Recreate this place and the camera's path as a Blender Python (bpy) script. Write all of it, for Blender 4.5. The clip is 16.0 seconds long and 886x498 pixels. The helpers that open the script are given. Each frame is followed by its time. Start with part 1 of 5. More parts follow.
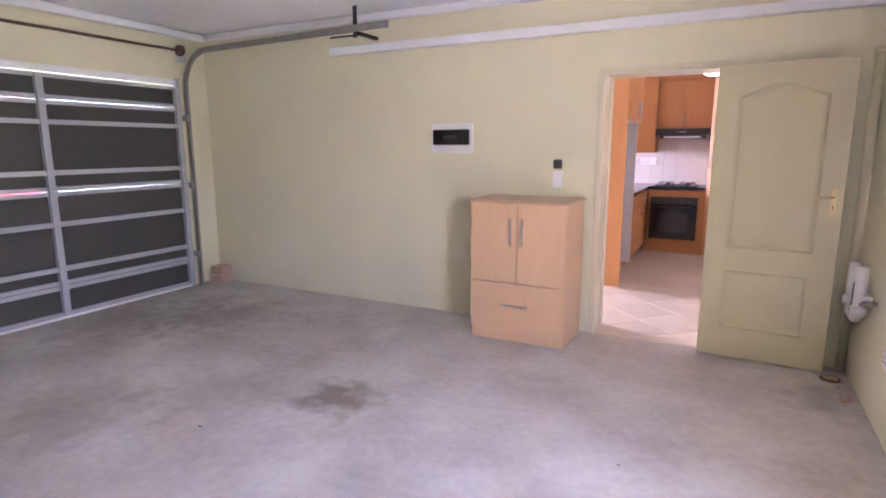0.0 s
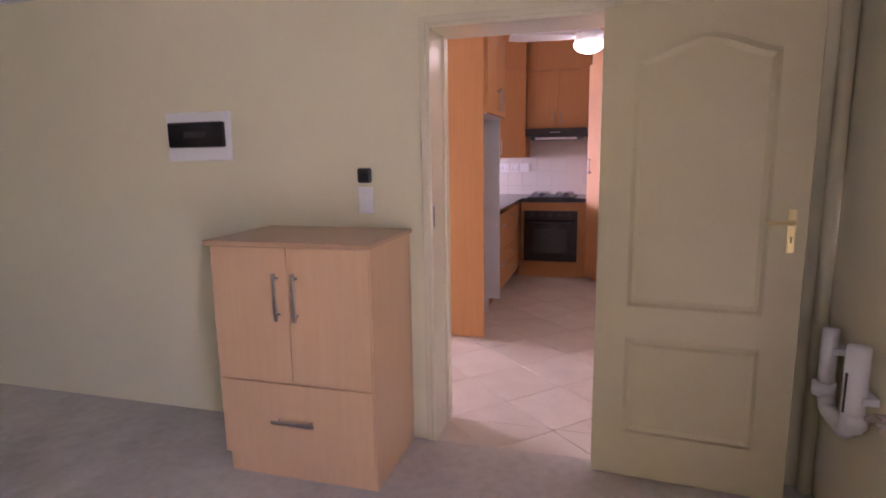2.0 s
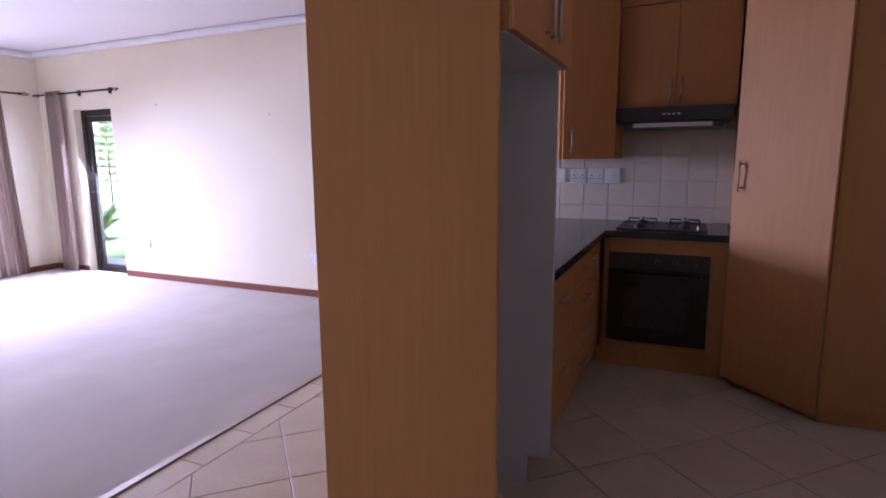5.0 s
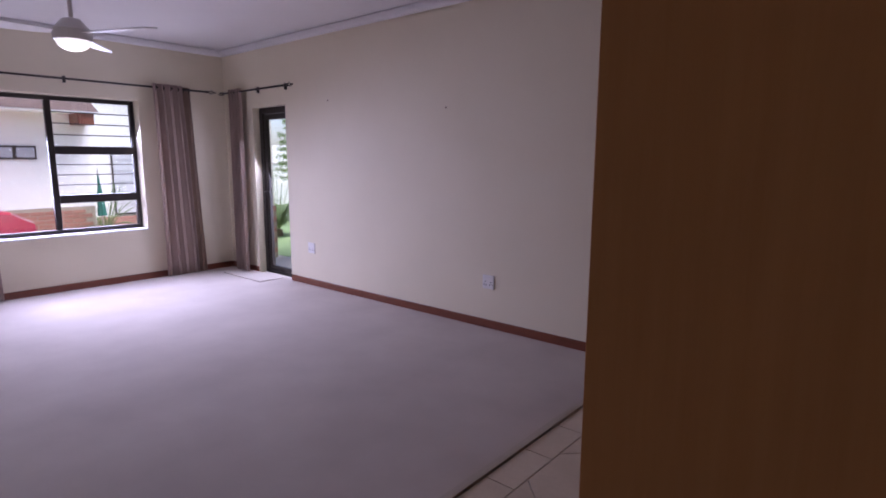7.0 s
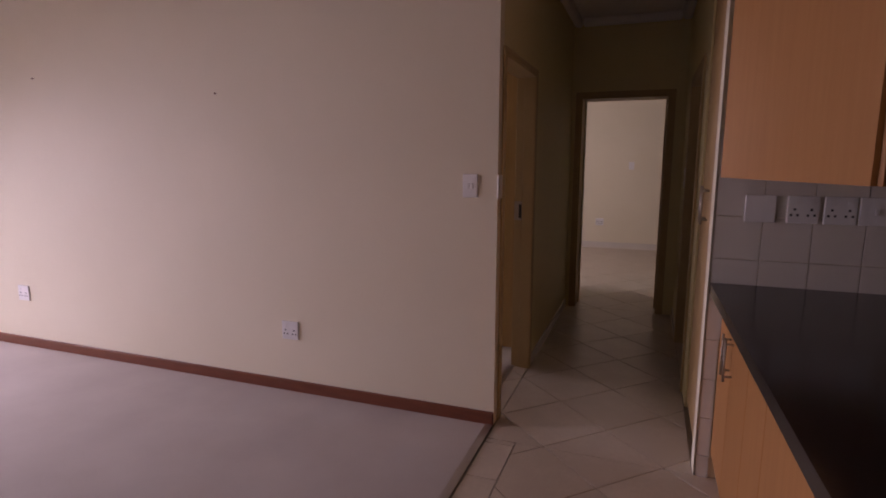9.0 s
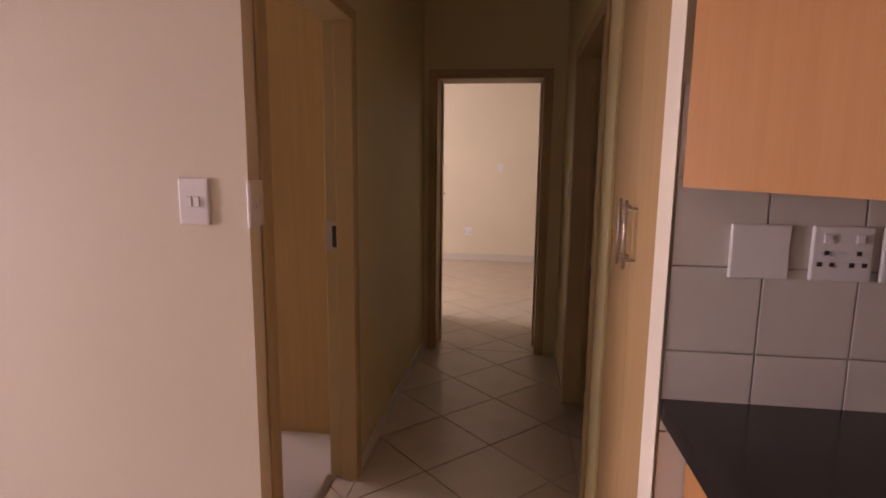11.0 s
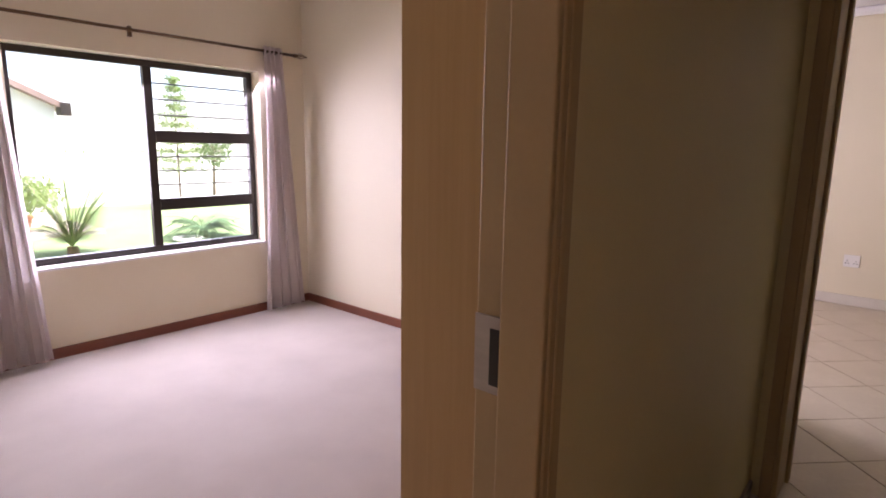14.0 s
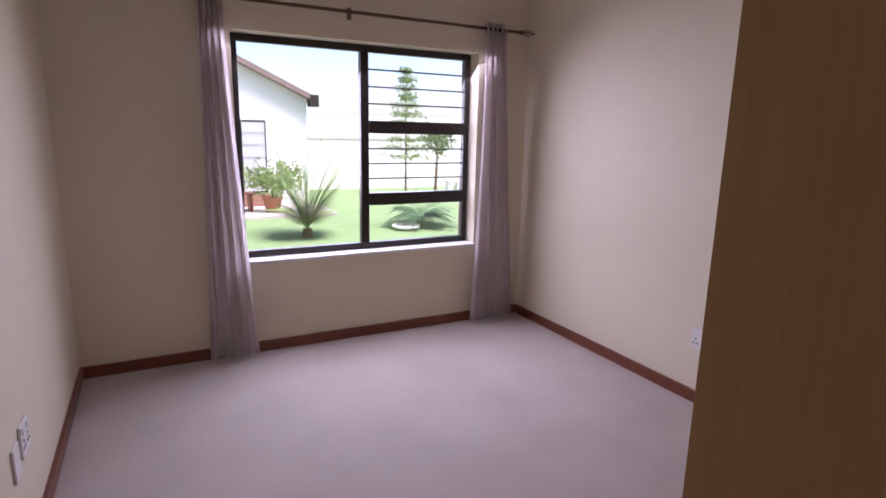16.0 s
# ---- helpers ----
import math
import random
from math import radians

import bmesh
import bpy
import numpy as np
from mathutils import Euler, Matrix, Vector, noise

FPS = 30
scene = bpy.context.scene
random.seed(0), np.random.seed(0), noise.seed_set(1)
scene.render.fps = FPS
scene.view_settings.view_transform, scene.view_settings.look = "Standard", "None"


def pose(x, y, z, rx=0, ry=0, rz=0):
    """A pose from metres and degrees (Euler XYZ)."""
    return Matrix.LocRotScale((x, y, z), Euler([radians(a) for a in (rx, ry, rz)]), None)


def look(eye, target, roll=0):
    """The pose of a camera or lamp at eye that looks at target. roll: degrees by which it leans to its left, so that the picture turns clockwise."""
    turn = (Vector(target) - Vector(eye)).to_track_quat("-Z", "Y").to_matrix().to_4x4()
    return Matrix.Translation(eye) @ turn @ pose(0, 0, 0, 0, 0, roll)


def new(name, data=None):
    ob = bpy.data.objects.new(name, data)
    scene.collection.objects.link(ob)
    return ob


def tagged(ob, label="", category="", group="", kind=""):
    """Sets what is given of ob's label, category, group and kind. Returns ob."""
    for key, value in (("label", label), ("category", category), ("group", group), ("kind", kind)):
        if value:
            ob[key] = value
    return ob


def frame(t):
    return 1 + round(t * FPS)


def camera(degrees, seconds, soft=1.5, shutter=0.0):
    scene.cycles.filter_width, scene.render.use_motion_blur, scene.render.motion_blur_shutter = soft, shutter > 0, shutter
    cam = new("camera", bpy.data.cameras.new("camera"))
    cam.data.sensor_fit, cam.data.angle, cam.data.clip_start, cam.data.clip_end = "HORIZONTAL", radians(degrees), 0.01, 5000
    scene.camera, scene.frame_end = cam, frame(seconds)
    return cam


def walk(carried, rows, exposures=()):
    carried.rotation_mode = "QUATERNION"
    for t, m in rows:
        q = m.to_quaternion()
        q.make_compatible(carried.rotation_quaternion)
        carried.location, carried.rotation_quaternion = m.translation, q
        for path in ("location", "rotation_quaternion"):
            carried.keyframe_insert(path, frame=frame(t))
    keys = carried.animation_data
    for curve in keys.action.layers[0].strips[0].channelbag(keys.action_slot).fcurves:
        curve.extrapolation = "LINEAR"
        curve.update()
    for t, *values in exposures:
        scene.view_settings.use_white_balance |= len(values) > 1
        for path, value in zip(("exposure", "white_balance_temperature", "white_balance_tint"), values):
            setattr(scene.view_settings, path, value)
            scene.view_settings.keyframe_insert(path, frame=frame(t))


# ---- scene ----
# ---- camera and walk ----
cam = camera(77.1, 16.0, soft=1.8)
PATH = [
    (0, (0.916, -4.441, 1.499), (0.016, -2.692, 1.138), -0.1),
    (0.5, (0.927, -3.996, 1.493), (0.136, -2.195, 1.136), -0.2),
    (1, (0.88, -3.525, 1.491), (0.188, -1.681, 1.144), -0.4),
    (1.5, (0.839, -3.036, 1.466), (0.237, -1.159, 1.129), -0.6),
    (2, (0.804, -2.564, 1.454), (0.259, -0.668, 1.122), -0.9),
    (2.5, (0.811, -2.087, 1.453), (0.298, -0.184, 1.116), -0.8),
    (3, (0.762, -1.562, 1.443), (0.281, 0.341, 1.104), -0.7),
    (3.2, (0.755, -1.356, 1.439), (0.277, 0.547, 1.101), -0.7),
    (5.3, (0.316, 0.342, 1.43), (-0.586, 2.098, 1.108), -0.4),
    (5.5, (0.241, 0.427, 1.446), (-0.722, 2.15, 1.124), -0.3),
    (6, (0.09, 0.648, 1.447), (-1.06, 2.252, 1.129), -0.1),
    (6.5, (-0.121, 0.83, 1.432), (-1.385, 2.349, 1.118), 0.1),
    (7, (-0.388, 1.005, 1.453), (-1.673, 2.504, 1.133), 0.2),
    (7.5, (-0.653, 1.15, 1.474), (-1.917, 2.667, 1.153), 0.5),
    (8, (-0.84, 1.352, 1.491), (-2, 2.95, 1.174), 0.5),
    (8.5, (-0.944, 1.601, 1.481), (-1.863, 3.35, 1.166), 0.3),
    (9, (-1.027, 1.932, 1.493), (-1.713, 3.784, 1.173), 0.1),
    (9.5, (-1.085, 2.292, 1.496), (-1.567, 4.208, 1.181), -0.2),
    (9.7, (-1.099, 2.446, 1.49), (-1.505, 4.378, 1.173), -0.1),
    (11.8, (-1.076, 3.951, 1.459), (-1.324, 5.911, 1.152), 0.7),
    (12, (-1.079, 4.073, 1.463), (-1.358, 6.029, 1.158), 0.5),
    (12.5, (-1.077, 4.371, 1.456), (-1.539, 6.293, 1.147), 0.3),
    (13, (-1.131, 4.622, 1.447), (-1.877, 6.45, 1.129), 0.3),
    (13.5, (-1.247, 4.821, 1.466), (-2.279, 6.5, 1.125), 0.5),
    (14, (-1.386, 5.045, 1.462), (-2.661, 6.544, 1.106), 0.9),
    (14.5, (-1.496, 5.154, 1.503), (-2.941, 6.482, 1.117), 1.2),
    (15, (-1.681, 5.291, 1.508), (-3.239, 6.482, 1.115), 1.1),
    (15.5, (-1.837, 5.4, 1.487), (-3.496, 6.445, 1.092), 1),
    (16, (-2.002, 5.503, 1.487), (-3.736, 6.411, 1.078), 1.2),
]
EXPOSURES = [
    (0, 4.75, 5750, 38), (1.0, 4.45, 5850, 40), (2.0, 3.9, 6100, 45), (3.2, 3.55, 6350, 49), (5.3, 1.95, 5400, 30), (6.5, 0.9, 5650, 32),
    (7.5, 0.5, 5900, 35), (9.7, 1.05, 7500, 40), (11.8, 2.25, 7900, 36), (12.5, 2.4, 6950, 26), (13.5, 2.25, 6600, 29), (16.0, 1.12, 6050, 33),
]
walk(cam, [(t, look(eye, target, roll)) for t, eye, target, roll in PATH], EXPOSURES)

# ---- world and light ----
world = bpy.data.worlds.new("sky")
scene.world = world
world.use_nodes = True
wn = world.node_tree
sky = wn.nodes.new("ShaderNodeTexSky")
sky.sky_type = "NISHITA"
sky.sun_disc = False
sky.sun_elevation, sky.sun_rotation = radians(66), radians(56)
sky.dust_density, sky.ozone_density = 1.5, 1.0
wn.links.new(sky.outputs["Color"], wn.nodes["Background"].inputs["Color"])
wn.nodes["Background"].inputs["Strength"].default_value = 0.15


def lamp(name, kind, at, aim, energy, colour, size=(1, 1), angle=10, spread=180):
    data = bpy.data.lights.new(name, kind)
    data.energy, data.color = energy, colour
    if kind == "AREA":
        data.shape, data.size, data.size_y, data.spread = "RECTANGLE", size[0], size[1], radians(spread)
    if kind == "SUN":
        data.angle = radians(angle)
    if kind == "POINT":
        data.shadow_soft_size = size[0]
    ob = new(name, data)
    ob.matrix_world = look(at, aim)
    return ob


lamp("sun", "SUN", (-5, 10, 20), (-5 - 3, 10 - 2, 12), 4.8, (1, 0.95, 0.88), angle=35)
lamp("daylight_garage", "AREA", (1.95, -3.25, 1.05), (-1.2, -1.0, 0.0), 0.46, (0.76, 0.77, 1.0), (0.95, 1.95), spread=120)
lamp("daylight_lounge", "AREA", (-7.74, 2.87, 1.45), (-5.5, 2.87, -0.5), 74, (0.80, 0.82, 1.0), (1.8, 1.6), spread=128)
lamp("daylight_lounge_door", "AREA", (-6.4, 5.02, 1.05), (-6.4, 2.0, -0.4), 14, (0.84, 0.86, 1.0), (0.62, 1.9))
lamp("daylight_bedroom", "AREA", (-6.32, 6.85, 1.50), (-4.5, 6.85, -0.7), 40, (0.86, 0.86, 1.0), (1.95, 1.7), spread=165)
# stands in for daylight from an assumed window out of view
lamp("daylight_back_room", "AREA", (-4.53, 9.6, 1.4), (0, 9.6, 1.4), 23, (0.92, 0.9, 1.0), (1.5, 1.3))
lamp("kitchen_bulb", "POINT", (0.675, 1.95, 2.11), (0.675, 1.95, 0), 0.036, (1, 0.80, 0.64), (0.05, 0.05))
lamp("lounge_bulb", "POINT", (-4.55, 2.25, 2.05), (-4.55, 2.25, 0), 0.3, (1, 0.93, 0.85), (0.05, 0.05))


# ---- materials ----
def mat(name, a, b=None, rough=0.6, metal=0.0, scale=4.0, stretch=(1, 1, 1), fine=60.0, bump=0.05, spread=0.0, gloss=0.5, coat=0.0, blur=0.0):
    """A surface of colours a to b mixed by two scales of noise; spread varies it from piece to piece."""
    m = bpy.data.materials.new(name)
    m.use_nodes = True
    nt = m.node_tree
    p = nt.nodes["Principled BSDF"]
    b = b or tuple(c * 0.88 for c in a)
    co = nt.nodes.new("ShaderNodeTexCoord")
    mp = nt.nodes.new("ShaderNodeMapping")
    mp.inputs["Scale"].default_value = stretch
    nt.links.new(co.outputs["Object"], mp.inputs["Vector"])
    n1, n2 = nt.nodes.new("ShaderNodeTexNoise"), nt.nodes.new("ShaderNodeTexNoise")
    n1.inputs["Scale"].default_value, n1.inputs["Detail"].default_value = scale, 6
    n2.inputs["Scale"].default_value, n2.inputs["Detail"].default_value = fine, 3
    for n in (n1, n2):
        nt.links.new(mp.outputs["Vector"], n.inputs["Vector"])
    add = nt.nodes.new("ShaderNodeMath")
    add.operation = "MULTIPLY_ADD"
    add.inputs[1].default_value = 0.35
    nt.links.new(n2.outputs["Fac"], add.inputs[0])
    nt.links.new(n1.outputs["Fac"], add.inputs[2])
    last = add.outputs[0]
    if spread:
        info = nt.nodes.new("ShaderNodeObjectInfo")
        more = nt.nodes.new("ShaderNodeMath")
        more.operation = "MULTIPLY_ADD"
        more.inputs[1].default_value = spread
        nt.links.new(info.outputs["Random"], more.inputs[0])
        nt.links.new(last, more.inputs[2])
        last = more.outputs[0]
    ramp = nt.nodes.new("ShaderNodeValToRGB")
    ramp.color_ramp.elements[0].position, ramp.color_ramp.elements[1].position = 0.42 - blur * 0.4, 0.92 + blur * 0.3
    ramp.color_ramp.elements[0].color, ramp.color_ramp.elements[1].color = (*a, 1), (*b, 1)
    nt.links.new(last, ramp.inputs["Fac"])
    nt.links.new(ramp.outputs["Color"], p.inputs["Base Color"])
    p.inputs["Roughness"].default_value, p.inputs["Metallic"].default_value = rough, metal
    p.inputs["Specular IOR Level"].default_value = gloss
    p.inputs["Coat Weight"].default_value = coat
    if bump:
        bm = nt.nodes.new("ShaderNodeBump")
        bm.inputs["Strength"].default_value, bm.inputs["Distance"].default_value = bump, 0.01
        nt.links.new(add.outputs[0], bm.inputs["Height"])
        nt.links.new(bm.outputs["Normal"], p.inputs["Normal"])
    return m


def glow(name, colour, strength):
    m = bpy.data.materials.new(name)
    m.use_nodes = True
    p = m.node_tree.nodes["Principled BSDF"]
    p.inputs["Base Color"].default_value = (0.9, 0.9, 0.88, 1)
    p.inputs["Emission Color"].default_value = (*colour, 1)
    p.inputs["Emission Strength"].default_value = strength
    return m


def glass(name):
    m = bpy.data.materials.new(name)
    m.use_nodes = True
    nt = m.node_tree
    mix, tr, gl = (nt.nodes.new("ShaderNode" + k) for k in ("MixShader", "BsdfTransparent", "BsdfGlossy"))
    tr.inputs["Color"].default_value = (0.95, 0.97, 0.96, 1)
    gl.inputs["Roughness"].default_value = 0.02
    mix.inputs["Fac"].default_value = 0.05
    nt.links.new(tr.outputs["BSDF"], mix.inputs[1])
    nt.links.new(gl.outputs["BSDF"], mix.inputs[2])
    nt.links.new(mix.outputs["Shader"], nt.nodes["Material Output"].inputs["Surface"])
    return m


PAINT_G = mat("garage_paint", (0.71, 0.66, 0.455), (0.67, 0.62, 0.42), 0.55, scale=1.5, fine=140, bump=0.06)
PAINT = mat("cream_paint", (0.76, 0.695, 0.545), (0.72, 0.655, 0.505), 0.6, scale=1.5, fine=140, bump=0.06)
PAINT_W = mat("ceiling_paint", (0.80, 0.79, 0.80), (0.76, 0.75, 0.76), 0.75, scale=1.2, fine=120, bump=0.03)
FRAME_C = mat("cream_enamel", (0.70, 0.64, 0.47), (0.66, 0.60, 0.43), 0.24, scale=3, fine=90, bump=0.01)
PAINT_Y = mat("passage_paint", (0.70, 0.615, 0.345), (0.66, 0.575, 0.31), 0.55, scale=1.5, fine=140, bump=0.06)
FRAME_P = mat("frame_enamel", (0.46, 0.345, 0.18), (0.42, 0.31, 0.155), 0.5, scale=3, fine=90, bump=0.02)
DOOR_P = mat("door_enamel", (0.56, 0.50, 0.31), (0.52, 0.46, 0.28), 0.38, scale=3, fine=90, bump=0.03)
CONCRETE = mat("concrete", (0.60, 0.565, 0.50), (0.40, 0.36, 0.305), 0.7, scale=1.6, fine=18, bump=0.12, blur=-0.15)
CARPET = mat("carpet", (0.54, 0.485, 0.445), (0.455, 0.405, 0.37), 0.95, scale=2.2, fine=420, bump=0.5, gloss=0.1)
GROUT = mat("grout", (0.38, 0.32, 0.25), (0.31, 0.26, 0.20), 0.9, fine=200, bump=0.1)
TILE = mat("floor_tile", (0.62, 0.54, 0.43), (0.53, 0.45, 0.35), 0.32, scale=5, fine=40, bump=0.01, spread=0.25)
WTILE = mat("wall_tile", (0.70, 0.66, 0.60), (0.66, 0.62, 0.56), 0.22, scale=4, fine=40, bump=0.01, spread=0.2)
BEECH = mat("beech", (0.53, 0.262, 0.098), (0.455, 0.21, 0.074), 0.5, gloss=0.25, scale=5, stretch=(9, 9, 0.5), fine=24, bump=0.015, spread=0.1, blur=0.8)
BEECH_P = mat("pale_beech", (0.66, 0.43, 0.25), (0.60, 0.375, 0.205), 0.42, scale=5, stretch=(9, 9, 0.5), fine=24, bump=0.008, spread=0.1, blur=0.7)
BEECH_T = mat("beech_top", (0.50, 0.32, 0.19), (0.44, 0.27, 0.15), 0.35, scale=5, stretch=(0.6, 9, 9), fine=24, bump=0.015, blur=0.4)
OAK = mat("passage_veneer", (0.46, 0.30, 0.14), (0.38, 0.235, 0.10), 0.5, gloss=0.3, scale=4, stretch=(11, 11, 0.4), fine=20, bump=0.02, blur=0.5)
RAIL = mat("dull_rail", (0.34, 0.33, 0.29), (0.26, 0.25, 0.22), 0.5, metal=0.6, scale=9, fine=60, bump=0.02)
MAHOG = mat("red_timber", (0.20, 0.06, 0.03), (0.15, 0.045, 0.024), 0.35, scale=6, stretch=(1, 1, 8), fine=30, bump=0.03)
BRONZE = mat("bronze_aluminium", (0.025, 0.02, 0.018), (0.035, 0.028, 0.025), 0.4, metal=0.3, fine=120, bump=0.01)
STEEL = mat("brushed_steel", (0.50, 0.45, 0.41), (0.42, 0.38, 0.34), 0.42, metal=1.0, stretch=(1, 1, 12), fine=80, bump=0.01)
GALV = mat("galvanised_steel", (0.47, 0.47, 0.49), (0.40, 0.40, 0.42), 0.55, metal=0.3, scale=9, fine=60, bump=0.02)
RUST = mat("rusty_steel", (0.12, 0.07, 0.05), (0.20, 0.12, 0.09), 0.7, metal=0.4, scale=14, fine=80, bump=0.05)
MESH_G = mat("door_panel", (0.065, 0.06, 0.05), (0.05, 0.046, 0.04), 0.6, scale=2, stretch=(1, 1, 30), fine=14, bump=0.05)
BRASS = mat("brass", (0.74, 0.60, 0.33), (0.64, 0.50, 0.26), 0.3, metal=1.0, fine=60, bump=0.01)
WHITE = mat("white_plastic", (0.80, 0.79, 0.78), (0.76, 0.75, 0.74), 0.35, fine=90, bump=0.005)
BLACK = mat("black_plastic", (0.02, 0.018, 0.018), (0.03, 0.027, 0.026), 0.35, fine=90, bump=0.005)
SMOKE = mat("smoked_plastic", (0.012, 0.009, 0.009), (0.018, 0.013, 0.012), 0.12, fine=90, bump=0.0)
GRANITE = mat("black_granite", (0.012, 0.011, 0.012), (0.035, 0.032, 0.033), 0.16, scale=40, fine=220, bump=0.0)
BOARD = mat("grey_melamine", (0.58, 0.58, 0.60), (0.54, 0.54, 0.56), 0.45, fine=90, bump=0.005)
CURTAIN = mat("lounge_curtain", (0.60, 0.48, 0.42), (0.55, 0.435, 0.38), 0.85, scale=3, fine=300, bump=0.1, gloss=0.2)
LINING = mat("curtain_lining", (0.40, 0.29, 0.22), (0.35, 0.25, 0.19), 0.85, scale=3, fine=300, bump=0.1, gloss=0.2)
CURTAIN_B = mat("bedroom_curtain", (0.86, 0.80, 0.78), (0.81, 0.75, 0.73), 0.8, scale=3, fine=300, bump=0.1, gloss=0.2)
BRICK = mat("brick", (0.42, 0.22, 0.16), (0.32, 0.15, 0.11), 0.85, scale=12, fine=70, bump=0.2, spread=0.4)
BRICKS = mat("pale_brick", (0.55, 0.37, 0.28), (0.45, 0.28, 0.20), 0.85, scale=12, fine=70, bump=0.2, spread=0.4)
RENDERED = mat("outer_plaster", (0.84, 0.82, 0.78), (0.80, 0.78, 0.74), 0.85, scale=2, fine=60, bump=0.1)
ROOF = mat("roof_tile", (0.28, 0.20, 0.17), (0.20, 0.14, 0.12), 0.8, scale=6, fine=40, bump=0.2)
GRASS = mat("lawn", (0.15, 0.24, 0.09), (0.21, 0.30, 0.13), 0.9, scale=3, fine=50, bump=0.4)
PAVE = mat("paving", (0.55, 0.50, 0.45), (0.46, 0.41, 0.37), 0.9, scale=4, fine=50, bump=0.1)
LEAF = mat("leaf_green", (0.10, 0.17, 0.05), (0.17, 0.25, 0.09), 0.6, scale=8, fine=40, bump=0.0)
LEAF_P = mat("palm_green", (0.20, 0.30, 0.09), (0.28, 0.38, 0.14), 0.55, scale=8, fine=40, bump=0.0)
LEAF_B = mat("cycad_green", (0.05, 0.12, 0.04), (0.09, 0.17, 0.07), 0.5, scale=8, fine=40, bump=0.0)
BARK = mat("bark", (0.12, 0.08, 0.05), (0.18, 0.13, 0.09), 0.9, scale=12, fine=60, bump=0.3)
RED = mat("red_car_paint", (0.35, 0.02, 0.05), (0.32, 0.018, 0.045), 0.2, fine=30, bump=0.0, coat=0.6)
TERRA = mat("terracotta", (0.42, 0.17, 0.09), (0.36, 0.14, 0.07), 0.8, fine=50, bump=0.05)
UMBRELLA = mat("green_cloth", (0.02, 0.16, 0.12), (0.015, 0.12, 0.09), 0.8, fine=100, bump=0.05)
MAT_C = mat("door_mat", (0.55, 0.50, 0.46), (0.48, 0.43, 0.39), 0.95, fine=300, bump=0.4, gloss=0.1)
LIT = glow("lit_glass", (1.0, 0.93, 0.84), 0.65)
GLASS = glass("window_glass")
MIRROR = mat("mirror", (0.85, 0.86, 0.86), (0.85, 0.86, 0.86), 0.03, metal=1.0, bump=0.0)


def let_light_through(m, share, colour):
    """Woven cloth passes part of the daylight that falls on its back."""
    nt = m.node_tree
    out = nt.nodes["Material Output"]
    mix, thin = nt.nodes.new("ShaderNodeMixShader"), nt.nodes.new("ShaderNodeBsdfTranslucent")
    thin.inputs["Color"].default_value = (*colour, 1)
    mix.inputs["Fac"].default_value = share
    nt.links.new(nt.nodes["Principled BSDF"].outputs["BSDF"], mix.inputs[1])
    nt.links.new(thin.outputs["BSDF"], mix.inputs[2])
    nt.links.new(mix.outputs["Shader"], out.inputs["Surface"])


let_light_through(CURTAIN_B, 0.42, (0.80, 0.74, 0.74))
let_light_through(CURTAIN, 0.15, (0.62, 0.50, 0.44))


def stain(m, spots, colour, size):
    """Lays ragged dark patches of a surface's own at the given places of the floor."""
    nt = m.node_tree
    p = nt.nodes["Principled BSDF"]
    base = p.inputs["Base Color"].links[0].from_socket
    co = nt.nodes.new("ShaderNodeTexCoord")
    noise = nt.nodes.new("ShaderNodeTexNoise")
    noise.inputs["Scale"].default_value, noise.inputs["Detail"].default_value = size, 5
    nt.links.new(co.outputs["Object"], noise.inputs["Vector"])
    for x, y, r, amount in spots:
        far = nt.nodes.new("ShaderNodeVectorMath")
        far.operation = "DISTANCE"
        far.inputs[1].default_value = (x, y, 0)
        nt.links.new(co.outputs["Object"], far.inputs[0])
        rag = nt.nodes.new("ShaderNodeMath")
        rag.operation = "MULTIPLY_ADD"
        rag.inputs[1].default_value = r * 1.9
        nt.links.new(noise.outputs["Fac"], rag.inputs[0])
        nt.links.new(far.outputs["Value"], rag.inputs[2])
        ramp = nt.nodes.new("ShaderNodeMapRange")
        ramp.inputs["From Min"].default_value, ramp.inputs["From Max"].default_value = r * 2.0, r * 1.2
        ramp.inputs["To Min"].default_value, ramp.inputs["To Max"].default_value = 0.0, amount
        nt.links.new(rag.outputs[0], ramp.inputs["Value"])
        mix = nt.nodes.new("ShaderNodeMix")
        mix.data_type = "RGBA"
        nt.links.new(ramp.outputs["Result"], mix.inputs["Factor"])
        nt.links.new(base, mix.inputs["A"])
        mix.inputs["B"].default_value = (*colour, 1)
        base = mix.outputs["Result"]
    nt.links.new(base, p.inputs["Base Color"])


stain(CONCRETE, [(-1.12, -1.92, 0.30, 0.8), (-3.1, -1.1, 0.7, 0.45), (-3.75, -1.5, 0.8, 0.4), (-2.4, -2.8, 0.55, 0.35), (-1.9, -0.9, 0.6, 0.25), (-0.2, -1.3, 0.35, 0.25), (-1.9, -2.2, 0.45, 0.3), (1.5, -0.6, 0.3, 0.4), (-0.4, -2.6, 0.4, 0.2)], (0.17, 0.14, 0.10), 7)


# ---- building blocks ----
def box(bm, x0, x1, y0, y1, z0, z1, bevel=0.0):
    made = bmesh.ops.create_cube(bm, size=1.0)["verts"]
    bmesh.ops.scale(bm, vec=(x1 - x0, y1 - y0, z1 - z0), verts=made)
    bmesh.ops.translate(bm, vec=((x0 + x1) / 2, (y0 + y1) / 2, (z0 + z1) / 2), verts=made)
    if bevel:
        edges = list({e for v in made for e in v.link_edges})
        bmesh.ops.bevel(bm, geom=edges, offset=bevel, segments=2, affect="EDGES", profile=0.5)
    return bm


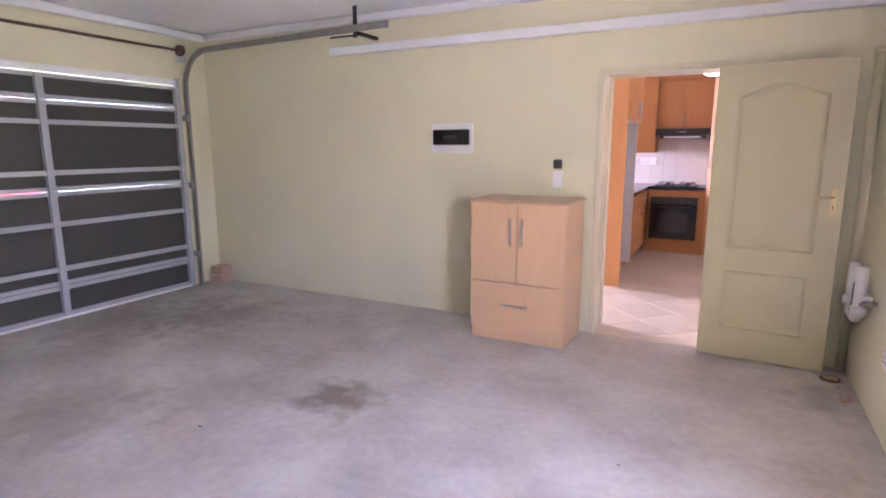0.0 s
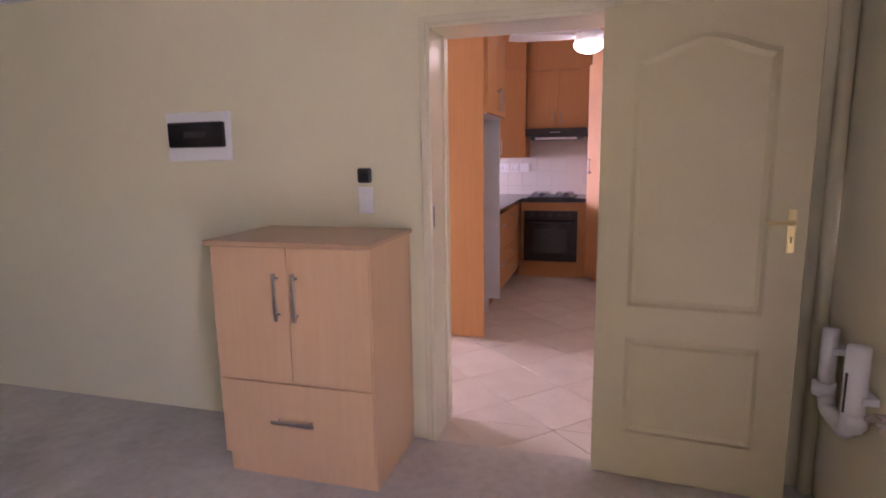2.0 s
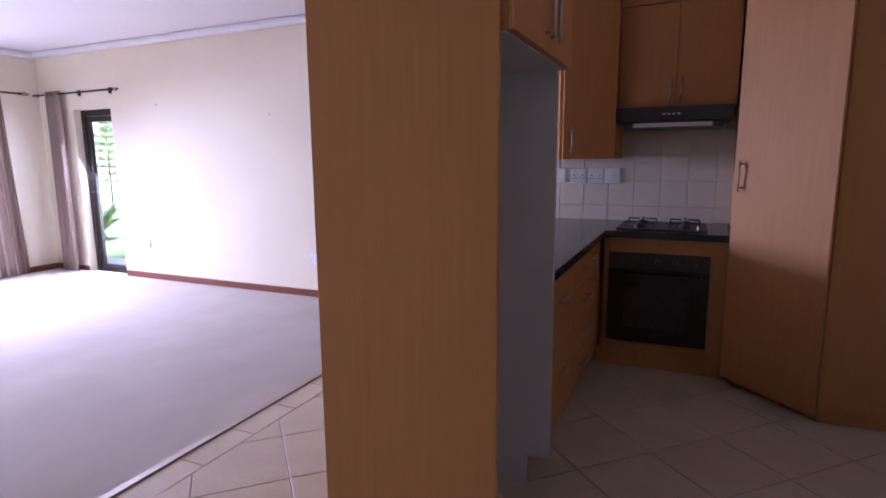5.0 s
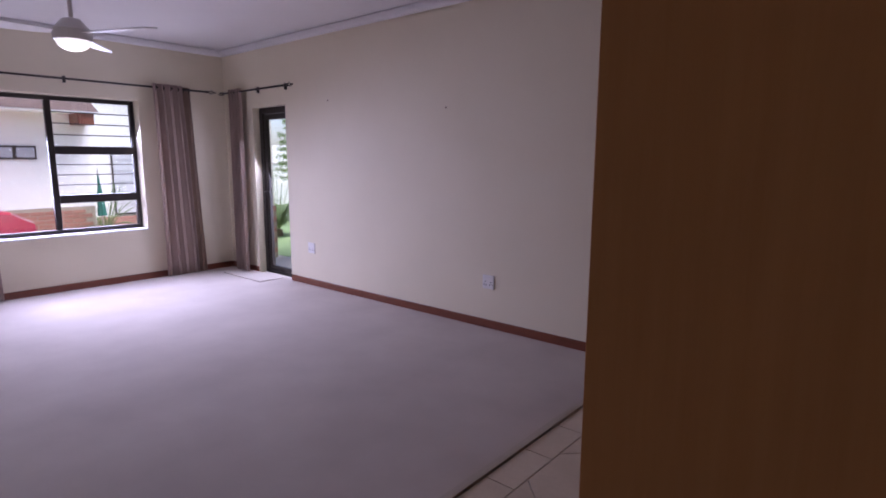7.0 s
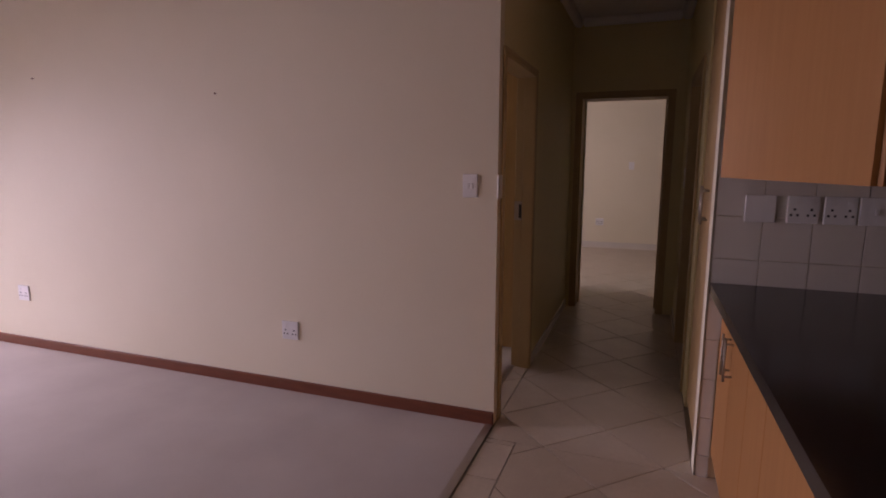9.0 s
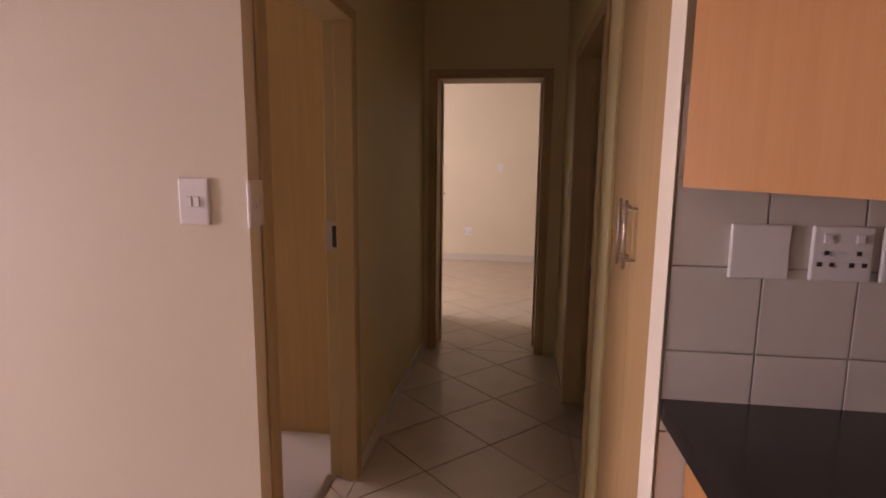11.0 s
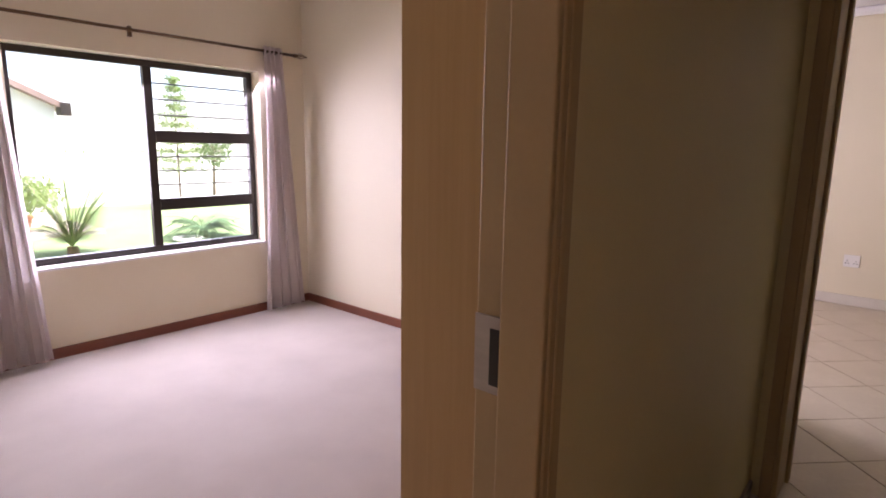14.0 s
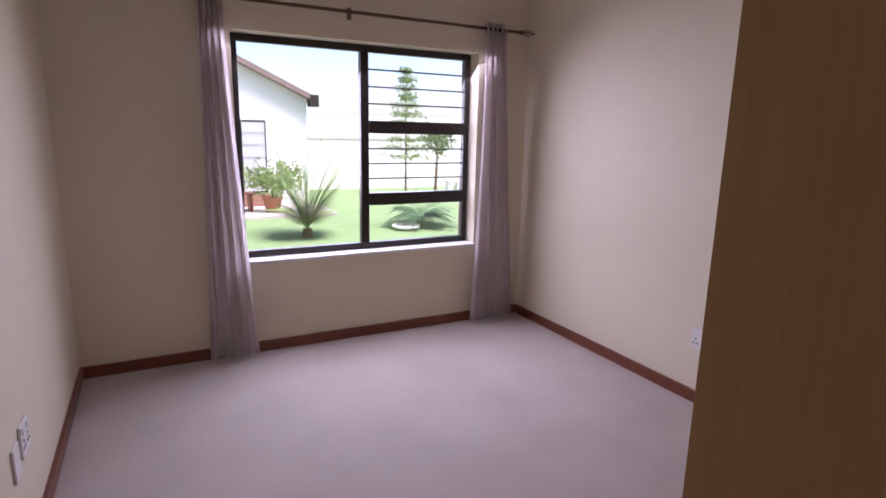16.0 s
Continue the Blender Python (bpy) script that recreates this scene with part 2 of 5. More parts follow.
def cyl(bm, a, b, r, r2=None, n=16):
    """A closed round bar from a to b."""
    a, b = Vector(a), Vector(b)
    m = Matrix.Translation((a + b) / 2) @ (b - a).to_track_quat("Z", "Y").to_matrix().to_4x4()
    bmesh.ops.create_cone(bm, cap_ends=True, segments=n, radius1=r, radius2=r if r2 is None else r2, depth=(b - a).length, matrix=m)
    return bm


def ball(bm, at, r, scale=(1, 1, 1), n=16):
    m = Matrix.Translation(at) @ Matrix.Diagonal((*scale, 1))
    bmesh.ops.create_uvsphere(bm, u_segments=n, v_segments=n // 2, radius=r, matrix=m)
    return bm


def tube(bm, pts, r, n=10):
    for a, b in zip(pts, pts[1:]):
        cyl(bm, a, b, r, n=n)
    for p in pts[1:-1]:
        ball(bm, p, r, n=10)
    return bm


def prism(bm, outline, z0, z1):
    """An upright prism over an outline in plan."""
    low = [bm.verts.new((x, y, z0)) for x, y in outline]
    top = [bm.verts.new((x, y, z1)) for x, y in outline]
    bm.faces.new(low[::-1]), bm.faces.new(top)
    for i in range(len(outline)):
        j = (i + 1) % len(outline)
        bm.faces.new((low[i], low[j], top[j], top[i]))
    bmesh.ops.recalc_face_normals(bm, faces=bm.faces[:])
    return bm


def moulding(bm, pts, w, h, y):
    """A raised band along a closed outline of (x, z), standing h proud of the plane at y, towards -y."""
    k = len(pts)
    rings = [[], [], []]
    cx, cz = sum(p[0] for p in pts) / k, sum(p[1] for p in pts) / k
    for x, z in pts:
        for ring, d, up in zip(rings, (0, w / 2, w), (0, h, 0)):
            fx, fz = (d if x < cx else -d), (d if z < cz else -d)
            ring.append(bm.verts.new((x + fx, y - up, z + fz)))
    for a, b in zip(rings, rings[1:]):
        for i in range(k):
            j = (i + 1) % k
            bm.faces.new((a[i], a[j], b[j], b[i]))
    bmesh.ops.recalc_face_normals(bm, faces=bm.faces[:])
    return bm


def solid(name, bm, material, smooth=False):
    me = bpy.data.meshes.new(name)
    bm.to_mesh(me)
    bm.free()
    me.materials.append(material)
    if smooth:
        for f in me.polygons:
            f.use_smooth = True
    return new(name, me)


def setting(name, bm, material, label, smooth=False):
    return tagged(solid(name, bm, material, smooth), label, kind="structure")


def thing(name, at, label, category, group="", kind="", turn=0):
    ob = new(name)
    ob.empty_display_size = 0.1
    ob.matrix_world = pose(*at, 0, 0, turn)
    return tagged(ob, label, category, group, kind)


def part(name, bm, material, parent, label="", smooth=False, local=False):
    """One mesh under a thing or a part. The mesh is given in the world's place, or, if local, in the thing's own."""
    root = parent
    while root.parent:
        root = root.parent
    if not local:
        bmesh.ops.translate(bm, vec=-root.matrix_basis.translation, verts=bm.verts[:])
    ob = solid(name, bm, material, smooth)
    ob.parent = parent
    return tagged(ob, label)


B = bmesh.new


def wall(name, axis, a0, a1, t0, t1, z1, holes, material, label, z0=0.0):
    """A wall along x or y from a0 to a1, between t0 and t1 across, with holes (from, to, low, high)."""
    bm = B()
    cuts = sorted({a0, a1, *[h[0] for h in holes], *[h[1] for h in holes]})

    def put(a, b, low, high):
        if high - low > 1e-4:
            box(bm, *((a, b, t0, t1) if axis == "x" else (t0, t1, a, b)), low, high)

    for a, b in zip(cuts, cuts[1:]):
        over = [h for h in holes if h[0] <= a + 1e-6 and h[1] >= b - 1e-6]
        if not over:
            put(a, b, z0, z1)
        else:
            put(a, b, z0, over[0][2])
            put(a, b, over[0][3], z1)
    return setting(name, bm, material, label)
# ---- structure ----
GH, HH = 2.68, 2.80            # ceilings of the garage and the house
setting("floor_garage", box(B(), -4.5, 1.75, -6.45, 0.0, -0.15, 0.0), CONCRETE, "bare grey screeded concrete garage floor with stains")
wall("wall_garage_back", "x", -4.5, 1.75, 0.0, 0.13, GH, [(0.0, 0.83, 0, 2.05)], PAINT_G, "cream-yellow plastered garage wall")
wall("wall_garage_left", "y", -6.45, 0.0, -4.5, -4.29, GH, [(-5.66, -0.40, 0, 2.13)], PAINT_G, "cream-yellow plastered wall round the garage door")
wall("wall_garage_right", "y", -6.45, 0.0, 1.71, 1.97, GH, [(-3.75, -2.75, 0, 2.08)], PAINT_G, "cream-yellow garage side wall with an open doorway")
wall("wall_garage_front", "x", -4.29, 1.71, -6.45, -6.25, GH, [], PAINT_G, "cream-yellow plastered garage wall")
setting("ceiling_garage", box(B(), -4.5, 1.97, -6.45, 0.13, GH, GH + 0.1), PAINT_W, "white garage ceiling")
bm = B()
box(bm, -4.29, -4.22, -6.25, 0, GH - 0.07, GH, 0.02)
box(bm, -4.22, 1.71, -0.07, 0, GH - 0.07, GH, 0.02)
setting("cornice_garage", bm, PAINT_W, "white coved cornice of the garage")
setting("trim_band", box(B(), -2.55, 1.71, -0.05, -0.002, 2.345, 2.42, 0.008), PAINT_W, "white plaster band along the garage wall")

setting("floor", box(B(), -2.1, 2.0, 0.0, 11.9, -0.15, -0.012), GROUT, "grouted bed of the tiled floor")
setting("carpet_lounge", box(B(), -7.67, -1.82, 0.2, 4.82, -0.15, 0.006, 0.004), CARPET, "beige cut-pile lounge carpet")
setting("carpet_bedroom", box(B(), -5.95, -1.885, 4.89, 8.3, -0.15, 0.006, 0.004), CARPET, "beige cut-pile bedroom carpet")
setting("threshold_strip", box(B(), -1.83, -1.785, 0.26, 4.80, -0.02, 0.009, 0.003), STEEL, "metal edging strip between carpet and tiles")
setting("threshold_strip", box(B(), -1.925, -1.895, 4.925, 5.74, -0.02, 0.009, 0.003), STEEL, "metal edging strip in the bedroom doorway")

wall("wall_house_south", "x", -7.67, 2.26, 0.13, 0.26, HH, [(0.0, 0.83, 0, 2.05)], PAINT, "cream plastered wall")
wall("wall_lounge_south", "x", -7.66, -4.5, -0.05, 0.13, HH, [], RENDERED, "plastered outer wall")
wall("wall_lounge_west", "y", 0.26, 5.03, -7.67, -7.41, HH, [(2.015, 3.74, 0.615, 2.11)], PAINT, "cream plastered lounge wall with a window")
wall("wall_lounge_north", "x", -7.41, -1.785, 4.81, 4.90, HH, [(-6.75, -6.05, 0, 2.065)], PAINT, "cream plastered lounge wall")
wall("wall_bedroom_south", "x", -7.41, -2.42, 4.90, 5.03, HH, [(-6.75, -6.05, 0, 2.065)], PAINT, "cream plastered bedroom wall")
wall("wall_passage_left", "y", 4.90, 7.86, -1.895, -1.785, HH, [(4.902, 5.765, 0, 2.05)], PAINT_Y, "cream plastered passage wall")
wall("wall_bedroom_west", "y", 5.03, 8.42, -5.99, -5.73, HH, [(5.981, 7.724, 0.631, 2.074)], PAINT, "cream plastered bedroom wall with a window")
wall("wall_bedroom_north", "x", -5.73, -1.895, 8.168, 8.42, HH, [], PAINT, "cream plastered bedroom wall")
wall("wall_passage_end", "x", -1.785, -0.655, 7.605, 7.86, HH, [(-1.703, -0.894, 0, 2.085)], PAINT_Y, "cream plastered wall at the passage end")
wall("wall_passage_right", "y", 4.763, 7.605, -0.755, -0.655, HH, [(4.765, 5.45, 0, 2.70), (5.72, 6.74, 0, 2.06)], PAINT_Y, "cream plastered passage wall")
wall("wall_kitchen_north", "x", -0.755, 2.0, 4.66, 4.762, HH, [], PAINT, "plastered kitchen wall behind the tiles")
wall("wall_kitchen_east", "y", 0.26, 4.762, 2.0, 2.26, HH, [], PAINT, "cream plastered kitchen wall")
wall("wall_back_room_right", "y", 7.86, 9.3, -0.86, -0.66, HH, [(8.5, 9.22, 0, 2.04)], PAINT, "cream plastered wall with a doorway")
wall("wall_back_room_side", "y", 9.3, 11.95, 1.2, 1.4, HH, [], PAINT, "cream plastered wall")
wall("wall_back_room_return", "x", -0.66, 1.2, 9.3, 9.5, HH, [], PAINT, "cream plastered wall")
wall("wall_back_room_north", "x", -4.6, 1.2, 11.7, 11.95, HH, [], PAINT, "cream plastered wall of the tiled back room")
wall("wall_back_room_west", "y", 8.42, 11.7, -4.6, -4.35, HH, [(8.8, 10.4, 0.7, 2.1)], PAINT, "cream plastered wall with an assumed, unseen window")
wall("wall_bath_east", "y", 4.762, 7.86, 1.6, 1.8, HH, [], PAINT, "plastered bathroom wall")
wall("wall_linen_side", "x", -0.655, 1.6, 5.46, 5.56, HH, [], PAINT, "plastered wall beside the linen cupboard")
wall("wall_bath_north", "x", -0.655, 1.6, 7.30, 7.42, HH, [], PAINT, "plastered bathroom wall")
setting("floor_back_room", box(B(), -4.6, -2.1, 8.22, 11.9, -0.15, -0.012), GROUT, "grouted bed of the back room floor")
setting("ceiling", box(B(), -7.67, 2.26, 0.0, 11.95, HH, HH + 0.12), PAINT_W, "white plastered ceiling")


def cornice(name, runs, label):
    bm = B()
    for x0, x1, y0, y1 in runs:
        box(bm, x0, x1, y0, y1, HH - 0.075, HH, 0.025)
    return setting(name, bm, PAINT_W, label)


cornice("cornice_lounge", [(-7.41, -7.33, 0.26, 4.81), (-7.33, -1.785, 4.73, 4.81), (-7.33, 2.0, 0.26, 0.34)], "white coved cornice of the lounge")
cornice("cornice_bedroom", [(-5.73, -5.65, 5.03, 8.168), (-5.65, -1.88, 8.088, 8.168), (-5.65, -2.42, 5.03, 5.11)], "white coved cornice of the bedroom")
cornice("cornice_passage", [(-1.785, -1.705, 4.81, 7.605), (-0.835, -0.755, 4.73, 7.605), (-1.705, -0.835, 7.525, 7.605)], "white coved cornice of the passage")
cornice("cornice_back_room", [(-4.35, 1.2, 11.62, 11.7)], "white coved cornice of the back room")


def skirting(runs, label):
    bm = B()
    for x0, x1, y0, y1 in runs:
        box(bm, x0, x1, y0, y1, 0.0, 0.078, 0.005)
    return setting("baseboard", bm, MAHOG, label)


skirting([(-7.41, -7.392, 0.26, 4.81), (-7.392, -6.77, 4.792, 4.81), (-6.03, -1.785, 4.792, 4.81)], "varnished red-brown timber skirting of the lounge")
skirting([(-5.73, -5.712, 5.03, 8.168), (-5.712, -2.46, 8.15, 8.168), (-5.712, -2.42, 5.03, 5.048)], "varnished red-brown timber skirting of the bedroom")
bm = B()
box(bm, -4.35, 1.2, 11.685, 11.7, 0, 0.10, 0.003)
box(bm, -1.785, -1.773, 5.815, 7.585, 0, 0.075, 0.003)
box(bm, -0.767, -0.755, 6.795, 7.585, 0, 0.075, 0.003)
setting("tile_skirting", bm, WTILE, "grey-white tile skirting")


# ---- door frames ----
def door_frame(name, axis, a0, a1, t0, t1, top, material, label, w=0.05, lip=0.015, stop=(0.75, 0.97)):
    """Lining and architrave of an opening a0 to a1 in a wall that lies between t0 and t1."""
    bm = B()

    def put(a, b, s, e, low, high):
        box(bm, *((a, b, s, e) if axis == "x" else (s, e, a, b)), low, high, 0.004)

    for a, b in ((a0, a0 + 0.02), (a1 - 0.02, a1)):
        put(a, b, t0 - lip, t1 + lip, 0, top)
    put(a0 + 0.02, a1 - 0.02, t0 - lip, t1 + lip, top - 0.02, top)
    for s, e in ((t0 - lip, t0 - 0.001), (t1 + 0.001, t1 + lip)):
        put(a0 - w, a0, s, e, 0, top + w)
        put(a1, a1 + w, s, e, 0, top + w)
        put(a0, a1, s, e, top, top + w)
    for a, b in ((a0 + 0.02, a0 + 0.035), (a1 - 0.035, a1 - 0.02)):
        put(a, b, t0 + stop[0] * (t1 - t0), t0 + stop[1] * (t1 - t0), 0, top - 0.02)
    return setting(name, bm, material, label)


door_frame("door_frame_1", "x", 0.0, 0.83, 0.0, 0.26, 2.05, FRAME_C, "cream enamelled steel door frame to the garage", w=0.03)
door_frame("door_frame_2", "y", 4.902, 5.765, -1.895, -1.785, 2.05, FRAME_P, "tan enamelled steel door frame of the bedroom", w=0.03, lip=0.013, stop=(0.38, 1.1))
door_frame("door_frame_3", "x", -1.703, -0.894, 7.605, 7.86, 2.085, FRAME_P, "tan enamelled door frame at the passage end", w=0.045)
door_frame("door_frame_4", "y", 5.72, 6.74, -0.755, -0.655, 2.06, FRAME_P, "tan enamelled bathroom door frame", w=0.05)
door_frame("door_frame_5", "y", 8.5, 9.22, -0.86, -0.66, 2.04, FRAME_P, "tan enamelled door frame in the back room", w=0.06)
for x, y, label in ((-1.868, 5.74, ""), (0.015, 0.05, "")):
    keep = thing("strike_plate", (x, y, 1.16 if x > -1 else 1.137), "small steel strike plate let into a door frame", "strike plate")
    z = 1.16 if x > -1 else 1.137
    if x > -1:
        part("plate", box(B(), 0.0175, 0.0215, -0.010, 0.028, z - 0.07, z + 0.07, 0.001), STEEL, keep)
        part("slot", box(B(), 0.019, 0.0225, 0.0, 0.018, z - 0.05, z + 0.05), BLACK, keep)
    else:
        part("plate", box(B(), -1.907, -1.856, 5.7405, 5.7455, z - 0.065, z + 0.065, 0.001), STEEL, keep)
        part("slot", box(B(), -1.876, -1.857, 5.7392, 5.743, z - 0.05, z + 0.045), BLACK, keep)


def panel_door(name, at, turn, width, label, swing=False):
    """A two-panel moulded door whose hinge stands at the given place; its face looks to -y of its own."""
    d = thing(name, at, label, "door", kind="structure", turn=turn)
    leaf = part("leaf", box(B(), 0, width, 0, 0.04, 0.008, 2.035, 0.003), DOOR_P, d, local=True)
    for y, s in ((0.0, 1), (0.04, -1)):
        l, r = 0.13, width - 0.13
        arch = [(l, 1.83), *[(l + (r - l) * k / 10, 1.83 + 0.075 * math.sin(math.pi * k / 10) ** 1.5) for k in range(1, 10)], (r, 1.83)]
        for outline in ([(l, 0.80), *[], (r, 0.80), *arch[::-1]], [(l, 0.22), (r, 0.22), (r, 0.66), (l, 0.66)]):
            part("moulding", moulding(B(), outline, 0.035, 0.009 * s, y), DOOR_P, leaf, local=True)
    plate = B()
    for s in (-0.004, 0.04):
        box(plate, width - 0.07, width - 0.04, s, s + 0.004, 1.06, 1.23, 0.001)
    hold = part("lock_plate", plate, BRASS, d, "worn brass lever plate", local=True)
    lever = B()
    for s, e in ((-0.02, -0.004), (0.044, 0.06)):
        cyl(lever, (width - 0.055, s, 1.18), (width - 0.055, e, 1.18), 0.008)
    if swing:
        cyl(lever, (width - 0.055, -0.045, 1.18), (width - 0.055, 0.0, 1.18), 0.007)
        cyl(lever, (width - 0.055, -0.045, 1.18), (width - 0.15, -0.045, 1.18), 0.008)
    part("spindle", lever, BRASS, hold, "brass lever spindle", True, True)
    part("keyhole", box(B(), width - 0.058, width - 0.052, -0.005, 0.0, 1.10, 1.125), BLACK, hold, local=True)
    return d


panel_door("door_1", (0.789, -0.10, 0), -4.6, 0.777, "cream enamelled two-panel garage door standing open", True)
panel_door("door_2", (-1.685, 7.88, 0), 99, 0.74, "cream enamelled panel door standing open into the back room", True)


# ---- windows ----
def window(name, x, y0, y1, z0, z1, split, bars, label):
    """A bronze window in a wall along y: a fixed pane towards y0, two small vents and a low pane towards y1."""
    w = thing(name, (x, (y0 + y1) / 2, z0), label, "window", kind="structure")
    d0, d1 = x - 0.05, x
    bm = B()
    f = 0.045
    box(bm, d0, d1, y0, y1, z1 - f, z1, 0.003), box(bm, d0, d1, y0, y1, z0, z0 + f, 0.003)
    box(bm, d0, d1, y0, y0 + f, z0 + f, z1 - f, 0.003), box(bm, d0, d1, y1 - f, y1, z0 + f, z1 - f, 0.003)
    box(bm, d0, d1, split - 0.03, split + 0.03, z0 + f, z1 - f, 0.003)
    h = z1 - z0
    mids = (z0 + 0.255 * h, z0 + 0.615 * h)
    for z in mids:
        box(bm, d0, d1 + 0.012, split + 0.03, y1 - f, z - 0.045, z + 0.045, 0.003)
    frame_part = part("window_frame", bm, BRONZE, w, "dark bronze aluminium frame")
    for a, b, low, high in ((y0 + f, split - 0.03, z0 + f, z1 - f), (split + 0.03, y1 - f, z0 + f, mids[0] - 0.045), (split + 0.03, y1 - f, mids[0] + 0.045, mids[1] - 0.045), (split + 0.03, y1 - f, mids[1] + 0.045, z1 - f)):
        pane = part("pane", box(B(), x - 0.028, x - 0.022, a, b, low, high), GLASS, w, "clear glass")
        pane.visible_shadow = False
    for low, high in ((mids[0] + 0.045, mids[1] - 0.045), (mids[1] + 0.045, z1 - f)):
        for k in range(1, bars + 1):
            z = low + (high - low) * k / (bars + 1)
            part("burglar_bar", cyl(B(), (x + 0.015, split + 0.02, z), (x + 0.015, y1 - f + 0.005, z), 0.006, n=8), BRONZE, w)
    part("window_sill", box(B(), x, x + (0.15 if x < -7 else 0.125), y0 - 0.01, y1 + 0.01, z0 - 0.02, z0 - 0.001, 0.004), PAINT_W, w, "white painted sill")
    return w


window("window_1", -7.545, 2.02, 3.735, 0.62, 2.105, 2.875, 3, "bronze aluminium lounge window with horizontal burglar bars")
window("window_2", -5.845, 5.985, 7.72, 0.635, 2.07, 6.87, 3, "bronze aluminium bedroom window with horizontal burglar bars")
# never in view: added as the source of the back room's daylight
window("window_3", -4.45, 8.8, 10.4, 0.7, 2.1, 9.6, 3, "unseen bronze aluminium window assumed to light the back room")

gd = thing("door_3", (-6.4, 4.93, 0), "bronze aluminium glazed garden door, closed", "door", kind="structure")
bm = B()
for a, b, low, high in ((-6.75, -6.68, 0, 2.065), (-6.12, -6.05, 0, 2.065), (-6.68, -6.12, 1.99, 2.065), (-6.68, -6.12, 0.0, 0.03)):
    box(bm, a, b, 4.90, 4.96, low, high, 0.003)
part("frame", bm, BRONZE, gd, "dark bronze frame")
bm = B()
for a, b, low, high in ((-6.675, -6.61, 0.035, 1.985), (-6.19, -6.125, 0.035, 1.985), (-6.61, -6.19, 1.92, 1.985), (-6.61, -6.19, 0.035, 0.10)):
    box(bm, a, b, 4.91, 4.95, low, high, 0.003)
leaf = part("leaf", bm, BRONZE, gd)
part("pane", box(B(), -6.61, -6.19, 4.927, 4.933, 0.10, 1.92), GLASS, gd).visible_shadow = False
bm = cyl(B(), (-6.64, 4.91, 1.04), (-6.64, 4.86, 1.04), 0.008)
cyl(bm, (-6.64, 4.86, 1.04), (-6.53, 4.86, 1.04), 0.008)
part("lever_handle", bm, BLACK, leaf, "black lever handle", True)


# ---- curtains ----
def rod(at, along, length, material, label):
    r = thing("curtain_rod", at, label, "curtain rod")
    u = Vector((0, 1, 0)) if along == "y" else Vector((1, 0, 0))
    out = Vector((1, 0, 0)) if along == "y" else Vector((0, 1, 0))
    p = Vector(at)
    part("pole", cyl(B(), p, p + u * length, 0.011), material, r, smooth=True)
    for e, s in ((p, -1), (p + u * length, 1)):
        bm = B()
        cyl(bm, e, e + u * s * 0.025, 0.016)
        for k in range(5):
            a = math.tau * k / 5
            side = Vector((0, 0, 1)) * math.cos(a) + out * math.sin(a)
            pts = [e + u * s * (0.025 + 0.09 * j / 6) + side * 0.022 * math.sin(math.pi * j / 6) for j in range(7)]
            tube(bm, pts, 0.003, 6)
        ball(bm, e + u * s * 0.125, 0.009)
        part("finial", bm, material, r, "wrought cage finial")
    for k in (0.08, 0.5, 0.92):
        q = p + u * length * k
        bm = cyl(B(), q, q - out * (0.07 if along == "y" else -0.07), 0.006)
        w_at = q - out * (0.07 if along == "y" else -0.07)
        box(bm, w_at.x - 0.012, w_at.x + 0.012, w_at.y - 0.012, w_at.y + 0.012, w_at.z - 0.035, w_at.z + 0.035)
        part("bracket", bm, material, r)
    return r


def curtain(along, a0, a1, t, z0, z1, folds, material, label, flare=0.0, depth=0.045, shift=0.0):
    """A gathered curtain with rounded folds between a0 and a1, hung at t across, wider at the foot by flare."""
    mid = (a0 + a1) / 2
    c = thing("curtain", (t, mid, z0) if along == "y" else (mid, t, z0), label, "curtain")
    bm = B()
    n, rows = folds * 10, 14
    grid = []
    for k in range(rows + 1):
        f = k / rows
        z = z0 + (z1 - z0) * f
        half = (a1 - a0) / 2 * (1 + flare * (1 - f) ** 1.3)
        line = []
        for i in range(n + 1):
            s = i / n
            ph = s * folds * math.tau + 0.35 * math.sin(3.1 * s * folds + 2 * f)
            amp = depth * (0.75 + 0.35 * math.sin(5.3 * s + 1.7) * (1 - 0.6 * f))
            a = mid + shift * (1 - f) + half * (2 * s - 1) + 0.012 * math.sin(2 * ph)
            d = t + amp * math.sin(ph)
            line.append(bm.verts.new((d, a, z) if along == "y" else (a, d, z)))
        grid.append(line)
    for r0, r1 in zip(grid, grid[1:]):
        for i in range(n):
            bm.faces.new((r0[i], r0[i + 1], r1[i + 1], r1[i]))
    bmesh.ops.solidify(bm, geom=bm.faces[:], thickness=0.004)
    part("cloth", bm, material, c, smooth=True)
    for k in range(folds):
        a = a0 + (a1 - a0) * (k + 0.5) / folds
        at = (t, a, z1 - 0.045) if along == "y" else (a, t, z1 - 0.045)
        bm = B()
        ends = (Vector((0, 0.012, 0)) if along == "y" else Vector((0.012, 0, 0)))
        bmesh.ops.create_cone(bm, segments=14, radius1=0.026, radius2=0.026, depth=0.008, cap_ends=False, matrix=Matrix.Translation(at) @ ends.to_track_quat("Z", "Y").to_matrix().to_4x4())
        part("eyelet", bm, BRONZE, c)
    return c


